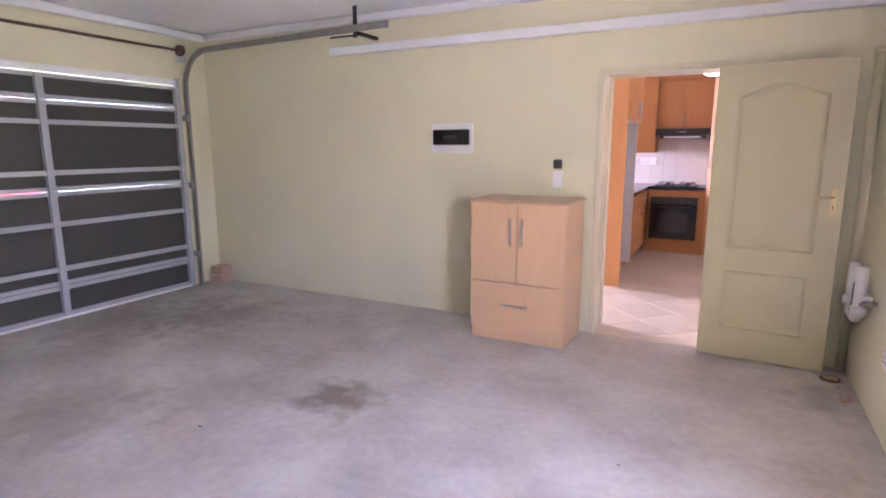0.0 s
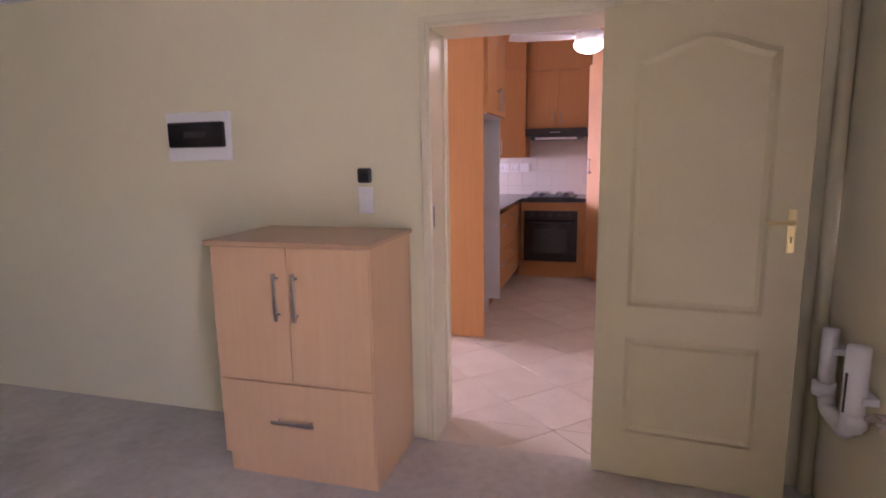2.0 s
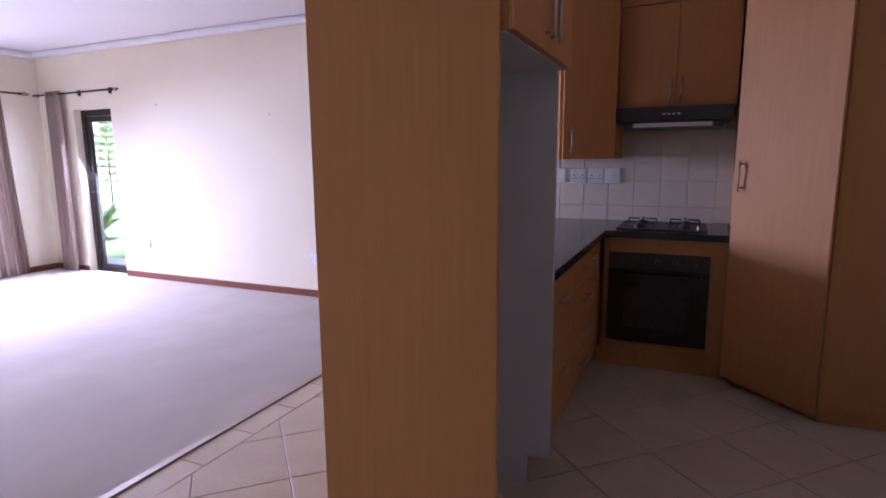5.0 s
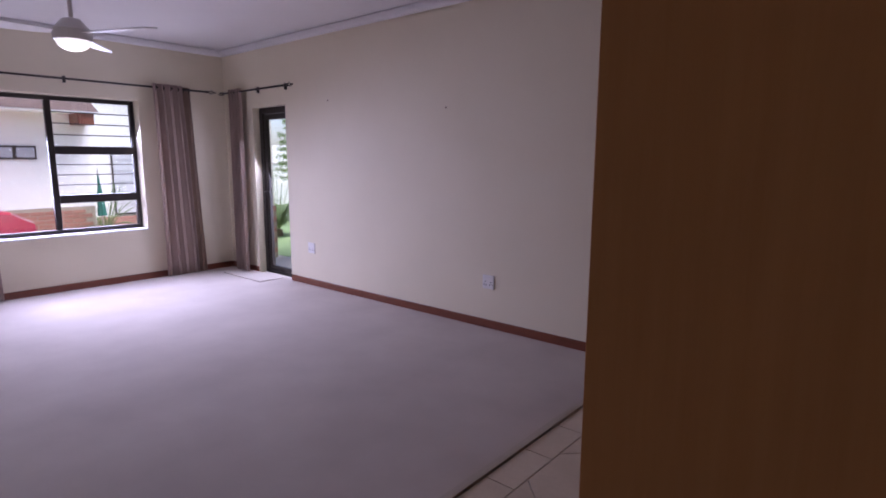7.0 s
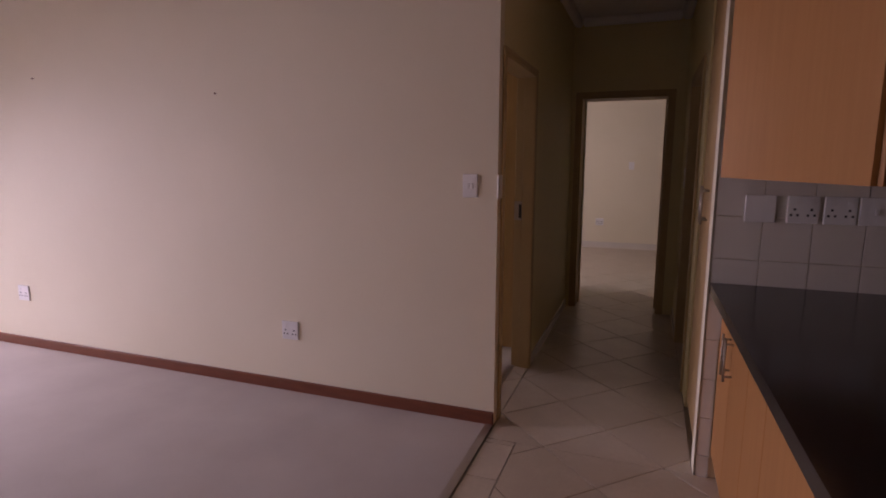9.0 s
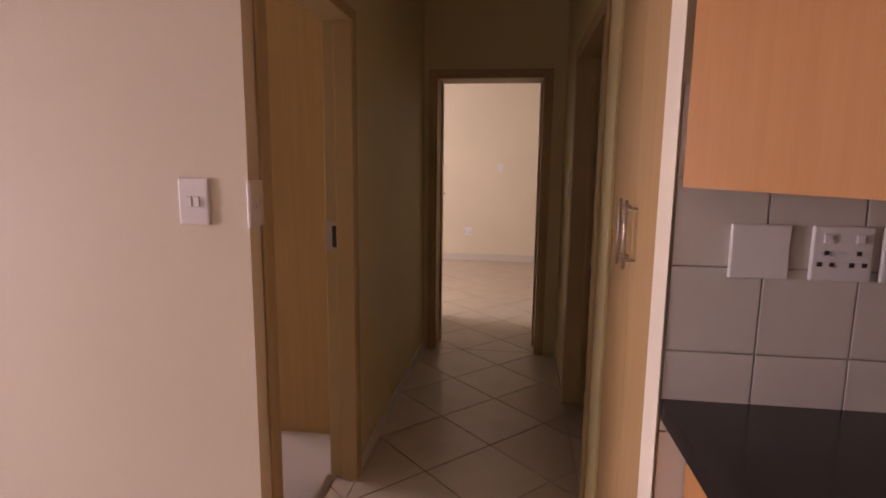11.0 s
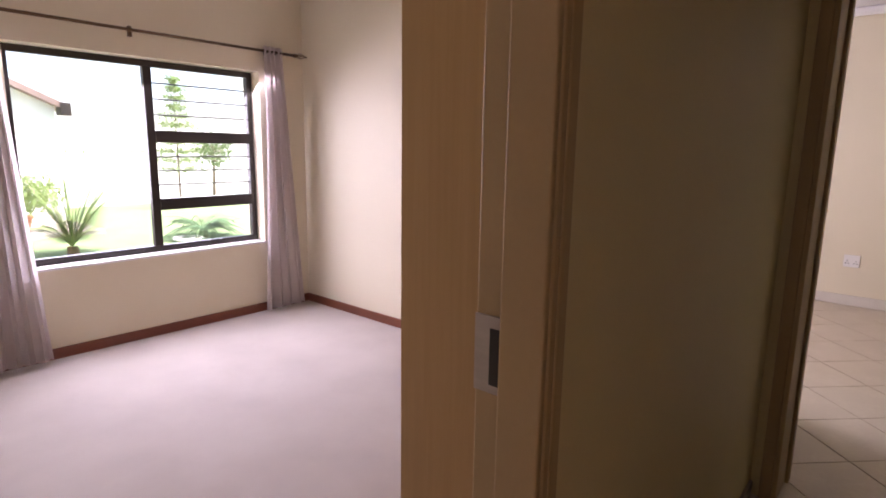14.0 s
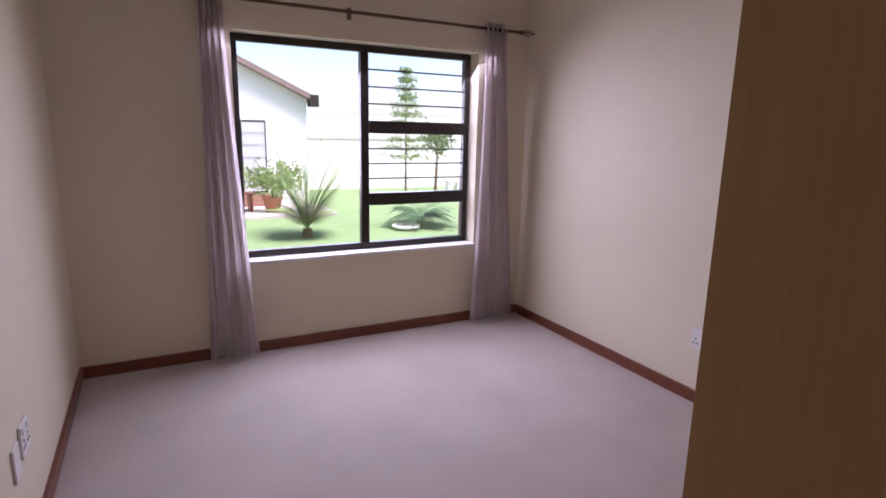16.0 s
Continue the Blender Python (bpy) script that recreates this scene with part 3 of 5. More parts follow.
rod((-7.32, 1.5, 2.27), "y", 3.02, BRONZE, "dark wrought curtain rod over the lounge window")
curtain("y", 3.86, 4.20, -7.30, 0.02, 2.31, 4, CURTAIN, "taupe eyelet curtain drawn aside, lounge window", 0.2, 0.045, 0.06)
curtain("y", 4.14, 4.34, -7.35, 0.02, 2.30, 3, LINING, "browner second eyelet curtain beside the taupe one", 0.12, 0.03, 0.06)
curtain("y", 1.72, 2.22, -7.32, 0.02, 2.31, 6, CURTAIN, "taupe eyelet curtain drawn aside over the lounge window", 0.22, 0.05)
rod((-7.25, 4.72, 2.26), "x", 1.36, BRONZE, "dark wrought curtain rod over the garden door")
curtain("x", -7.13, -6.86, 4.72, 0.02, 2.295, 4, CURTAIN, "taupe eyelet curtain drawn aside beside the garden door", 0.15, 0.045)
rod((-5.645, 5.42, 2.232), "y", 2.60, mat("bronze_rod", (0.13, 0.08, 0.04), (0.10, 0.06, 0.03), 0.4, metal=0.7), "bronze curtain rod over the bedroom window")
curtain("y", 7.717, 7.885, -5.645, 0.03, 2.27, 4, CURTAIN_B, "pale mauve eyelet curtain drawn aside, bedroom window", 1.4, 0.045, 0.06)
curtain("y", 5.79, 5.92, -5.645, 0.03, 2.27, 4, CURTAIN_B, "pale mauve eyelet curtain hanging askew beside the bedroom window", 1.35, 0.045, 0.045)


# ---- small fittings ----
def plate(name, at, normal, size, label, kind_of="switch", rockers=1):
    """A white wall plate. normal: the wall's outward axis, '+x', '-x', '+y' or '-y'."""
    s = 1 if normal[0] == "+" else -1
    t = thing(name, at, label, kind_of)
    w, h = size

    def slab(u0, u1, v0, v1, d0, d1, bevel=0.002):
        x, y, z = at
        if normal[1] == "y":
            return box(B(), x + u0, x + u1, *sorted((y + s * d0, y + s * d1)), z + v0, z + v1, bevel)
        return box(B(), *sorted((x + s * d0, x + s * d1)), y + u0, y + u1, z + v0, z + v1, bevel)

    part("cover", slab(-w / 2, w / 2, -h / 2, h / 2, 0.0, 0.011, 0.004), WHITE, t)
    if kind_of == "switch":
        for k in range(rockers):
            u = (k - (rockers - 1) / 2) * 0.022
            part("rocker", slab(u - 0.008, u + 0.008, -0.014, 0.014, 0.0112, 0.0165), WHITE, t)
    elif kind_of == "socket":
        outlets = (-0.26 * w, 0.26 * w) if w > 0.1 else (0,)
        for u in outlets:
            for du, dv in ((0, 0.012), (-0.012, -0.012), (0.012, -0.012)):
                part("pin_hole", slab(u + du - 0.0045, u + du + 0.0045, dv - 0.0045 - 0.01, dv + 0.0045 - 0.01, 0.0105, 0.0125, 0), BLACK, t)
            part("rocker", slab(u - 0.009, u + 0.009, 0.022, 0.042, 0.0112, 0.015), WHITE, t)
    return t


plate("light_switch", (-1.935, 4.81, 1.35), "-y", (0.085, 0.125), "white two-lever light switch beside the passage corner", "switch", 2)
plate("wall_socket", (-3.13, 4.81, 0.41), "-y", (0.12, 0.12), "white double wall socket above the lounge skirting", "socket")
plate("wall_socket", (-5.63, 4.81, 0.44), "-y", (0.12, 0.12), "white wall socket near the garden door", "socket")
plate("light_switch", (-1.785, 4.835, 1.345), "+x", (0.075, 0.125), "white single-lever light switch beside the bedroom door", "switch", 1)
plate("light_switch", (-0.755, 6.98, 1.385), "-x", (0.085, 0.08), "white light switch in the passage", "switch", 1)
plate("light_switch", (-0.755, 6.98, 1.295), "-x", (0.085, 0.08), "lower white light switch in the passage", "switch", 1)
plate("wall_socket", (-1.80, 11.7, 0.44), "-y", (0.13, 0.12), "white double wall socket in the back room", "socket")
plate("light_switch", (-1.332, 11.7, 1.386), "-y", (0.085, 0.125), "white light switch in the back room", "switch", 1)
plate("wall_socket", (-4.23, 5.03, 0.42), "+y", (0.12, 0.12), "white double wall socket low on the bedroom wall", "socket")
plate("wall_plate", (-4.09, 5.03, 0.40), "+y", (0.08, 0.12), "white blank aerial plate on the bedroom wall", "plate")
plate("wall_socket", (-3.94, 8.168, 0.375), "-y", (0.12, 0.12), "white double wall socket on the bedroom wall", "socket")
plate("wall_socket", (1.71, -1.0, 0.42), "-x", (0.12, 0.12), "white double wall socket on the garage wall", "socket")
plate("light_switch", (-0.325, 0.0, 1.24), "-y", (0.08, 0.13), "white light switch under a gate remote", "switch", 1)

for x, z in ((-3.61, 1.895), (-5.25, 2.06)):
    nail = thing("wall_nail", (x, 4.81, z), "small dark nail stuck in the cream lounge wall", "nail")
    part("shank", cyl(cyl(B(), (x, 4.812, z), (x, 4.796, z), 0.003, n=8), (x, 4.796, z), (x, 4.794, z), 0.007, n=10), RUST, nail)

remote = thing("gate_remote", (-0.325, -0.012, 1.36), "black gate remote stuck above the light switch", "remote")
part("body", box(B(), -0.362, -0.288, -0.028, -0.001, 1.325, 1.40, 0.012), BLACK, remote)
for k in range(3):
    part("button", box(B(), -0.35 + k * 0.02, -0.337 + k * 0.02, -0.031, -0.027, 1.36, 1.372, 0.002), SMOKE, remote)

db = thing("distribution_board", (-1.27, 0, 1.57), "white distribution board with a smoked brown cover", "fuse box")
part("box_frame", box(B(), -1.475, -1.075, -0.016, -0.001, 1.445, 1.70, 0.005), WHITE, db)
part("cover", box(B(), -1.448, -1.10, -0.045, -0.0165, 1.515, 1.648, 0.01), SMOKE, db, "smoked brown plastic flap")
part("label_strip", box(B(), -1.34, -1.21, -0.047, -0.0445, 1.567, 1.598), BLACK, db)

# ---- garage things ----
cab = thing("garage_cabinet", (-0.47, -0.27, 0), "pale beech cupboard with two doors over one drawer", "cabinet")
x0, x1, y0, y1 = -0.85, -0.097, -0.53, -0.02
part("plinth", box(B(), x0 + 0.004, x1 - 0.004, y0 + 0.03, y1, 0.0, 0.105, 0.002), BEECH_P, cab)
part("body", box(B(), x0, x1, y0 + 0.02, y1, 0.105, 1.084, 0.002), BEECH_P, cab)
part("top", box(B(), x0 - 0.018, x1 + 0.014, y0 - 0.022, y1, 1.085, 1.106, 0.003), BEECH_T, cab, "darker beech top")
mid = (x0 + x1) / 2
for a, b, h in ((x0 + 0.002, mid - 0.002, mid - 0.045), (mid + 0.002, x1 - 0.002, mid + 0.045)):
    d = part("door", box(B(), a, b, y0, y0 + 0.018, 0.475, 1.080, 0.002), BEECH_P, cab)
    bm = B()
    for z in (0.79, 0.95):
        cyl(bm, (h, y0, z), (h, y0 - 0.03, z), 0.005, n=8)
    box(bm, h - 0.008, h + 0.008, y0 - 0.036, y0 - 0.028, 0.765, 0.975, 0.002)
    part("handle", bm, STEEL, d, "brushed steel bar handle", True)
d = part("drawer_front", box(B(), x0 + 0.002, x1 - 0.002, y0, y0 + 0.018, 0.11, 0.468, 0.002), BEECH_P, cab)
bm = B()
for x in (mid - 0.08, mid + 0.08):
    cyl(bm, (x, y0, 0.30), (x, y0 - 0.03, 0.30), 0.005, n=8)
box(bm, mid - 0.105, mid + 0.105, y0 - 0.036, y0 - 0.028, 0.292, 0.308, 0.002)
part("handle", bm, STEEL, d, "brushed steel bar handle", True)

gdoor = thing("garage_door", (-4.26, -3.03, 0), "closed sectional garage door, galvanised ribs over dark panels", "garage door")
edges = [0.02, 0.30, 1.125, 1.90, 2.12]
ys = [-5.64, -4.33, -3.03, -1.73, -0.42]
for a, b in zip(edges, edges[1:]):
    sec = part("section_panel", box(B(), -4.285, -4.27, ys[0], ys[-1], a + 0.002, b - 0.002, 0.002), MESH_G, gdoor, "dark grey-brown ribbed panel")
    for z, h in ((a + 0.022, 0.036), (b - 0.022, 0.036)):
        part("edge_rail", box(B(), -4.27, -4.245, ys[0], ys[-1], z - h / 2, z + h / 2, 0.004), GALV, sec)
for z in (0.45, 0.842, 1.287, 1.715):
    bm = box(B(), -4.27, -4.235, ys[0], ys[-1], z - 0.02, z + 0.02, 0.004)
    box(bm, -4.24, -4.225, ys[0], ys[-1], z - 0.022, z - 0.012, 0.002)
    part("stiffener", bm, GALV, gdoor, "bright galvanised rib")
for y in ys:
    w = 0.028
    part("stile", box(B(), -4.27, -4.222, max(y - w, ys[0]), min(y + w, ys[-1]), 0.03, 2.11, 0.003), GALV, gdoor)
    for z in (0.30, 1.125, 1.90):
        bm = box(B(), -4.222, -4.212, y - 0.03, y + 0.03, z - 0.05, z + 0.05, 0.002)
        cyl(bm, (-4.215, y - 0.03, z), (-4.215, y + 0.03, z), 0.008, n=8)
        part("hinge", bm, GALV, gdoor)
part("bottom_seal", box(B(), -4.285, -4.25, ys[0], ys[-1], 0.001, 0.02), WHITE, gdoor, "pale bottom seal")
setting("door_jamb_strip", box(B(), -4.288, -4.24, -0.418, -0.38, 0, 2.2, 0.003), GALV, "galvanised jamb angle of the garage door")
setting("lintel_strip", box(B(), -4.288, -4.27, -5.66, -0.38, 2.125, 2.19, 0.003), WHITE, "white top trim of the garage door")

track = thing("door_track", (-4.2, -0.34, 0), "galvanised garage door track curving along the wall", "door track")


def channel(bm, pts, side, w=0.05, d=0.022):
    """A C-shaped rail along points in an upright plane across y."""
    for (xa, za), (xb, zb) in zip(pts, pts[1:]):
        t = Vector((xb - xa, 0, zb - za)).normalized()
        nrm = Vector((t.z, 0, -t.x))
        for off, half, y0, y1 in ((0, w / 2, side, side + 0.003), (w / 2, 0.002, side - d, side), (-w / 2, 0.002, side - d, side)):
            c = [Vector((x, 0, z)) + nrm * (off + q) for x, z, q in ((xa, za, -half), (xb, zb, -half), (xb, zb, half), (xa, za, half))]
            low, top = [bm.verts.new((v.x, y0, v.z)) for v in c], [bm.verts.new((v.x, y1, v.z)) for v in c]
            bm.faces.new(low[::-1]), bm.faces.new(top)
            for i in range(4):
                j = (i + 1) % 4
                bm.faces.new((low[i], low[j], top[j], top[i]))
    bmesh.ops.recalc_face_normals(bm, faces=bm.faces[:])
    return bm


arc = [(-4.19, 0.0), (-4.19, 2.1)] + [(-3.84 - 0.35 * math.cos(a), 2.1 + 0.36 * math.sin(a)) for a in [math.pi / 2 * k / 12 for k in range(1, 13)]] + [(-1.70, 2.50)]
part("rail", channel(B(), arc, -0.335), RAIL, track)
bm = B()
box(bm, -2.06, -2.02, -0.332, -0.327, 2.42, 2.679)
box(bm, -2.30, -1.95, -0.345, -0.336, 2.43, 2.445)
box(bm, -2.06, -2.02, -0.327, -0.01, 2.45, 2.475)
part("bracket", bm, BLACK, track, "black angle-iron bracket")
for z in (0.35, 1.1, 1.8):
    part("wall_bracket", box(B(), -4.288, -4.19, -0.345, -0.335, z - 0.03, z + 0.03), GALV, track)

shaft = thing("spring_shaft", (-4.2, -3.0, 2.47), "rusty torsion shaft above the garage door", "torsion shaft")
part("shaft", cyl(B(), (-4.19, -5.7, 2.47), (-4.19, -0.33, 2.47), 0.013), RUST, shaft, smooth=True)
part("drum", cyl(cyl(B(), (-4.19, -0.40, 2.47), (-4.19, -0.37, 2.47), 0.055), (-4.19, -0.37, 2.47), (-4.19, -0.35, 2.47), 0.04), RUST, shaft, "rust-brown cable drum", False)
part("end_bracket", box(B(), -4.288, -4.15, -0.348, -0.34, 2.36, 2.53, 0.003), GALV, shaft)

brick = thing("loose_brick", (-4.12, -0.12, 0), "worn face brick standing on end in the corner", "brick")
part("block", box(B(), -4.20, -4.03, -0.20, -0.05, 0.0, 0.19, 0.006), BRICKS, brick)
part("mortar", box(B(), -4.195, -4.035, -0.204, -0.199, 0.085, 0.097), CONCRETE, brick)

pipe = thing("waste_pipe", (1.65, -0.62, 0.55), "white plastic waste pipe bend on the garage wall", "pipe")
part("bend", tube(B(), [(1.66, -0.20, 0.78), (1.66, -0.20, 0.53), (1.655, -0.25, 0.475), (1.652, -0.42, 0.475), (1.65, -0.47, 0.52)], 0.029, 14), WHITE, pipe, smooth=True)
part("standpipe", tube(B(), [(1.65, -0.47, 0.50), (1.65, -0.47, 0.80)], 0.036, 16), WHITE, pipe, smooth=True)
for y, z in ((-0.20, 0.545), (-0.47, 0.545)):
    part("collar", cyl(B(), (1.655, y, z - 0.03), (1.655, y, z + 0.02), 0.040, n=16), WHITE, pipe, smooth=True)
part("slot", box(B(), 1.612, 1.617, -0.49, -0.482, 0.57, 0.71), BLACK, pipe)
for y, z in ((-0.20, 0.70), (-0.47, 0.62)):
    part("clip", box(B(), 1.66, 1.709, y - 0.04, y + 0.04, z - 0.012, z + 0.012), WHITE, pipe)
tap = thing("washing_tap", (1.69, -0.66, 0.62), "chrome washing machine tap on the garage wall", "tap")
part("spout", tube(B(), [(1.709, -0.62, 0.62), (1.65, -0.62, 0.62), (1.64, -0.60, 0.60)], 0.012), STEEL, tap, smooth=True)
bm = cyl(B(), (1.65, -0.62, 0.62), (1.65, -0.685, 0.625), 0.009, n=8)
for k in range(5):
    a = math.tau * k / 5 + 0.4
    cyl(bm, (1.65, -0.685, 0.625), (1.65 + 0.026 * math.cos(a), -0.69, 0.625 + 0.026 * math.sin(a)), 0.006, n=8)
ball(bm, (1.65, -0.69, 0.625), 0.012)
part("wheel_handle", bm, STEEL, tap, smooth=True)
vent = thing("corner_pipe", (1.66, -0.05, 0), "cream painted pipe running up the garage corner", "pipe")
part("pipe", cyl(B(), (1.68, -0.03, 0), (1.68, -0.03, 2.06), 0.028, n=18), PAINT_G, vent, smooth=True)
part("cap", cyl(B(), (1.677, -0.033, 2.06), (1.677, -0.033, 2.09), 0.031, n=18), PAINT_G, vent, smooth=True)
drain = thing("drain_cover", (1.60, -0.24, 0), "round tarnished drain cover in the garage floor", "drain")
part("ring", cyl(B(), (1.60, -0.24, 0.0), (1.60, -0.24, 0.008), 0.062, 0.056, 22), RUST, drain)
for k in range(3):
    part("bar", box(B(), 1.56, 1.64, -0.265 + k * 0.022, -0.257 + k * 0.022, 0.008, 0.012), BRASS, drain)
bm = B()
for k in range(9):
    ball(bm, (1.60 + 0.07 * random.random(), -0.15 - 0.5 * random.random(), 0.012), 0.008 + 0.012 * random.random(), (1, 1.4, 0.4), 8)
tagged(solid("floor_debris", bm, BRICKS), "crumbs of brown dirt along the garage wall", "debris", kind="stuff")
bm = B()
for x, y, s in ((-1.55, -2.55, 0.012), (0.55, -1.9, 0.008), (0.62, -1.3, 0.006), (-0.2, -1.9, 0.006)):
    ball(bm, (x, y, 0.003), s, (1.4, 0.6, 0.15), 8)
tagged(solid("floor_flecks", bm, RUST), "dark flecks on the concrete floor", "debris", kind="stuff")


# ---- kitchen ----
def bar_handle(parent, a, b, out, r=0.006):
    """A bar handle between a and b, held off by out."""
    a, b, out = Vector(a), Vector(b), Vector(out)
    bm = cyl(B(), a + out, b + out, r, n=10)
    for k in (0.12, 0.88):
        p = a + (b - a) * k
        cyl(bm, p, p + out, r * 0.8, n=8)
    return part("handle", bm, STEEL, parent, "brushed steel bar handle", True)


tall = thing("fridge_surround", (-0.39, 2.05, 0), "orange beech fridge housing with an empty niche", "cabinet")
part("end_panel", box(B(), -0.70, -0.075, 1.655, 1.677, 0.0, 2.78, 0.002), BEECH, tall)
part("far_panel", prism(B(), [(-0.68, 2.412), (-0.088, 2.412), (-0.088, 2.43), (-0.68, 2.43)], 0.13, 1.765), BOARD, tall, "grey melamine inner panel")
part("far_panel_foot", box(B(), -0.68, -0.19, 2.412, 2.43, 0.0, 0.13), BOARD, tall, "grey melamine panel foot")
part("back_panel", box(B(), -0.70, -0.682, 1.679, 2.43, 0.0, 2.42, 0.002), BEECH, tall)
part("upper_box", box(B(), -0.68, -0.06, 1.679, 2.43, 1.765, 2.42, 0.002), BEECH, tall)
part("soffit", box(B(), -0.68, -0.062, 1.679, 2.41, 1.760, 1.7645), BOARD, tall, "grey melamine underside")
part("top_filler", box(B(), -0.70, -0.06, 1.679, 2.43, 2.424, 2.78, 0.002), BEECH, tall)
for y0, y1, h in ((1.681, 2.052, 2.015), (2.056, 2.428, 2.093)):
    d = part("door", box(B(), -0.058, -0.04, y0, y1, 1.767, 2.418, 0.002), BEECH, tall)
    bar_handle(d, (-0.04, h, 1.80), (-0.04, h, 1.98), (0.03, 0, 0))


def base_unit(name, x0, x1, y0, y1, label):
    u = thing(name, ((x0 + x1) / 2, (y0 + y1) / 2, 0), label, "cabinet", group="kitchen base units")
    part("body", box(B(), x0 + 0.02, x1 - 0.02, y0, y1, 0.13, 0.895, 0.001), BEECH, u)
    part("kickboard", box(B(), x0 + 0.05, x1 - 0.09, y0, y1, 0.0, 0.13), BEECH, u)
    return u


XB, XF = -0.69, -0.135        # back and front of the peninsula
u = base_unit("drawer_unit", XB, XF, 2.432, 3.12, "orange beech unit with two deep drawers")
for z0, z1 in ((0.135, 0.51), (0.514, 0.89)):
    d = part("drawer_front", box(B(), XF - 0.018, XF, 2.434, 3.118, z0, z1, 0.002), BEECH, u)
    bar_handle(d, (XF, 2.70, (z0 + z1) / 2 + 0.06), (XF, 2.88, (z0 + z1) / 2 + 0.06), (0.03, 0, 0))
u2 = base_unit("drawer_unit", XB, XF, 3.122, 3.60, "orange beech unit with four shallow drawers")
for k in range(4):
    z0 = 0.135 + k * 0.19
    d = part("drawer_front", box(B(), XF - 0.018, XF, 3.124, 3.598, z0, z0 + 0.186, 0.002), BEECH, u2)
    bar_handle(d, (XF, 3.30, z0 + 0.11), (XF, 3.48, z0 + 0.11), (0.03, 0, 0))
u3 = base_unit("door_unit", XB, XF, 3.602, 4.655, "orange beech corner unit with a narrow door")
d = part("door", box(B(), XF - 0.018, XF, 3.604, 3.99, 0.135, 0.89, 0.002), BEECH, u3)
bar_handle(d, (XF, 3.66, 0.66), (XF, 3.66, 0.83), (0.03, 0, 0))
for owner, y0, y1, h in ((u, 2.434, 2.77, 0), (u, 2.774, 3.118, 0), (u2, 3.124, 3.598, 0), (u3, 3.604, 3.90, 0), (u3, 3.905, 4.27, 4.235), (u3, 4.274, 4.64, 4.31)):
    d = part("door", box(B(), XB, XB + 0.018, y0, y1, 0.135, 0.89, 0.002), BEECH, owner)
    if h:
        bar_handle(d, (XB, h, 0.64), (XB, h, 0.81), (-0.03, 0, 0), 0.005)

oven_unit = thing("oven_housing", (0.36, 4.3, 0), "orange beech housing round the built-in oven", "cabinet")
for a, b, low, high in ((-0.015, 0.02, 0.13, 0.895), (0.64, 0.745, 0.13, 0.895), (0.02, 0.64, 0.80, 0.895), (0.02, 0.64, 0.13, 0.195)):
    part("surround_board", box(B(), a, b, 4.012, 4.65, low, high, 0.001), BEECH, oven_unit)
part("kickboard", box(B(), -0.05, 0.76, 4.05, 4.07, 0, 0.129), BEECH, oven_unit)
oven = thing("oven", (0.33, 4.2, 0.2), "black built-in electric oven with a glass door", "oven")
part("body", box(B(), 0.024, 0.636, 4.0, 4.5, 0.198, 0.797, 0.003), BLACK, oven)
part("control_panel", box(B(), 0.022, 0.638, 3.985, 3.9995, 0.70, 0.796, 0.003), BLACK, oven)
od = part("door", box(B(), 0.022, 0.638, 3.978, 3.9995, 0.20, 0.694, 0.005), SMOKE, oven, "black glass oven door")
part("door_window", box(B(), 0.13, 0.53, 3.975, 3.9785, 0.30, 0.58, 0.001), GRANITE, od)
bm = cyl(B(), (0.08, 3.94, 0.665), (0.58, 3.94, 0.665), 0.009)
for x in (0.10, 0.56):
    cyl(bm, (x, 3.94, 0.665), (x, 3.978, 0.665), 0.007)
part("handle", bm, BLACK, od, "black bar handle", True)
for k in range(5):
    x = 0.12 + k * 0.105
    part("knob", cyl(B(), (x, 3.985, 0.75), (x, 3.965, 0.75), 0.018, 0.015), BLACK, oven, smooth=False)

top = thing("worktop", (0, 3.6, 0.9), "black granite kitchen worktop with square edges", "worktop")
part("slab", prism(B(), [(-0.71, 2.432), (-0.105, 2.432), (-0.105, 3.975), (0.60, 3.975), (0.632, 3.96), (0.632, 4.648), (-0.75, 4.648)], 0.90, 0.945), GRANITE, top)
hob = thing("hob", (0.33, 4.3, 0.935), "black and steel four-burner gas hob on the worktop", "hob")
part("tray", box(B(), 0.05, 0.61, 4.06, 4.55, 0.9325, 0.941, 0.003), BLACK, hob)
for x in (0.19, 0.47):
    for y in (4.18, 4.42):
        part("burner", cyl(cyl(B(), (x, y, 0.941), (x, y, 0.955), 0.04), (x, y, 0.955), (x, y, 0.963), 0.03), BLACK, hob)
        bm = B()
        for a in range(4):
            v = Vector((math.cos(a * math.pi / 2), math.sin(a * math.pi / 2), 0))
            cyl(bm, Vector((x, y, 0.975)) + v * 0.02, Vector((x, y, 0.975)) + v * 0.095, 0.005, n=8)
            cyl(bm, Vector((x, y, 0.975)) + v * 0.093, Vector((x, y, 0.941)) + v * 0.093, 0.005, n=8)
        part("pan_support", bm, BLACK, hob)
for k in range(4):
    part("knob", cyl(B(), (0.56, 4.13 + k * 0.1, 0.941), (0.56, 4.13 + k * 0.1, 0.962), 0.014), STEEL, hob)

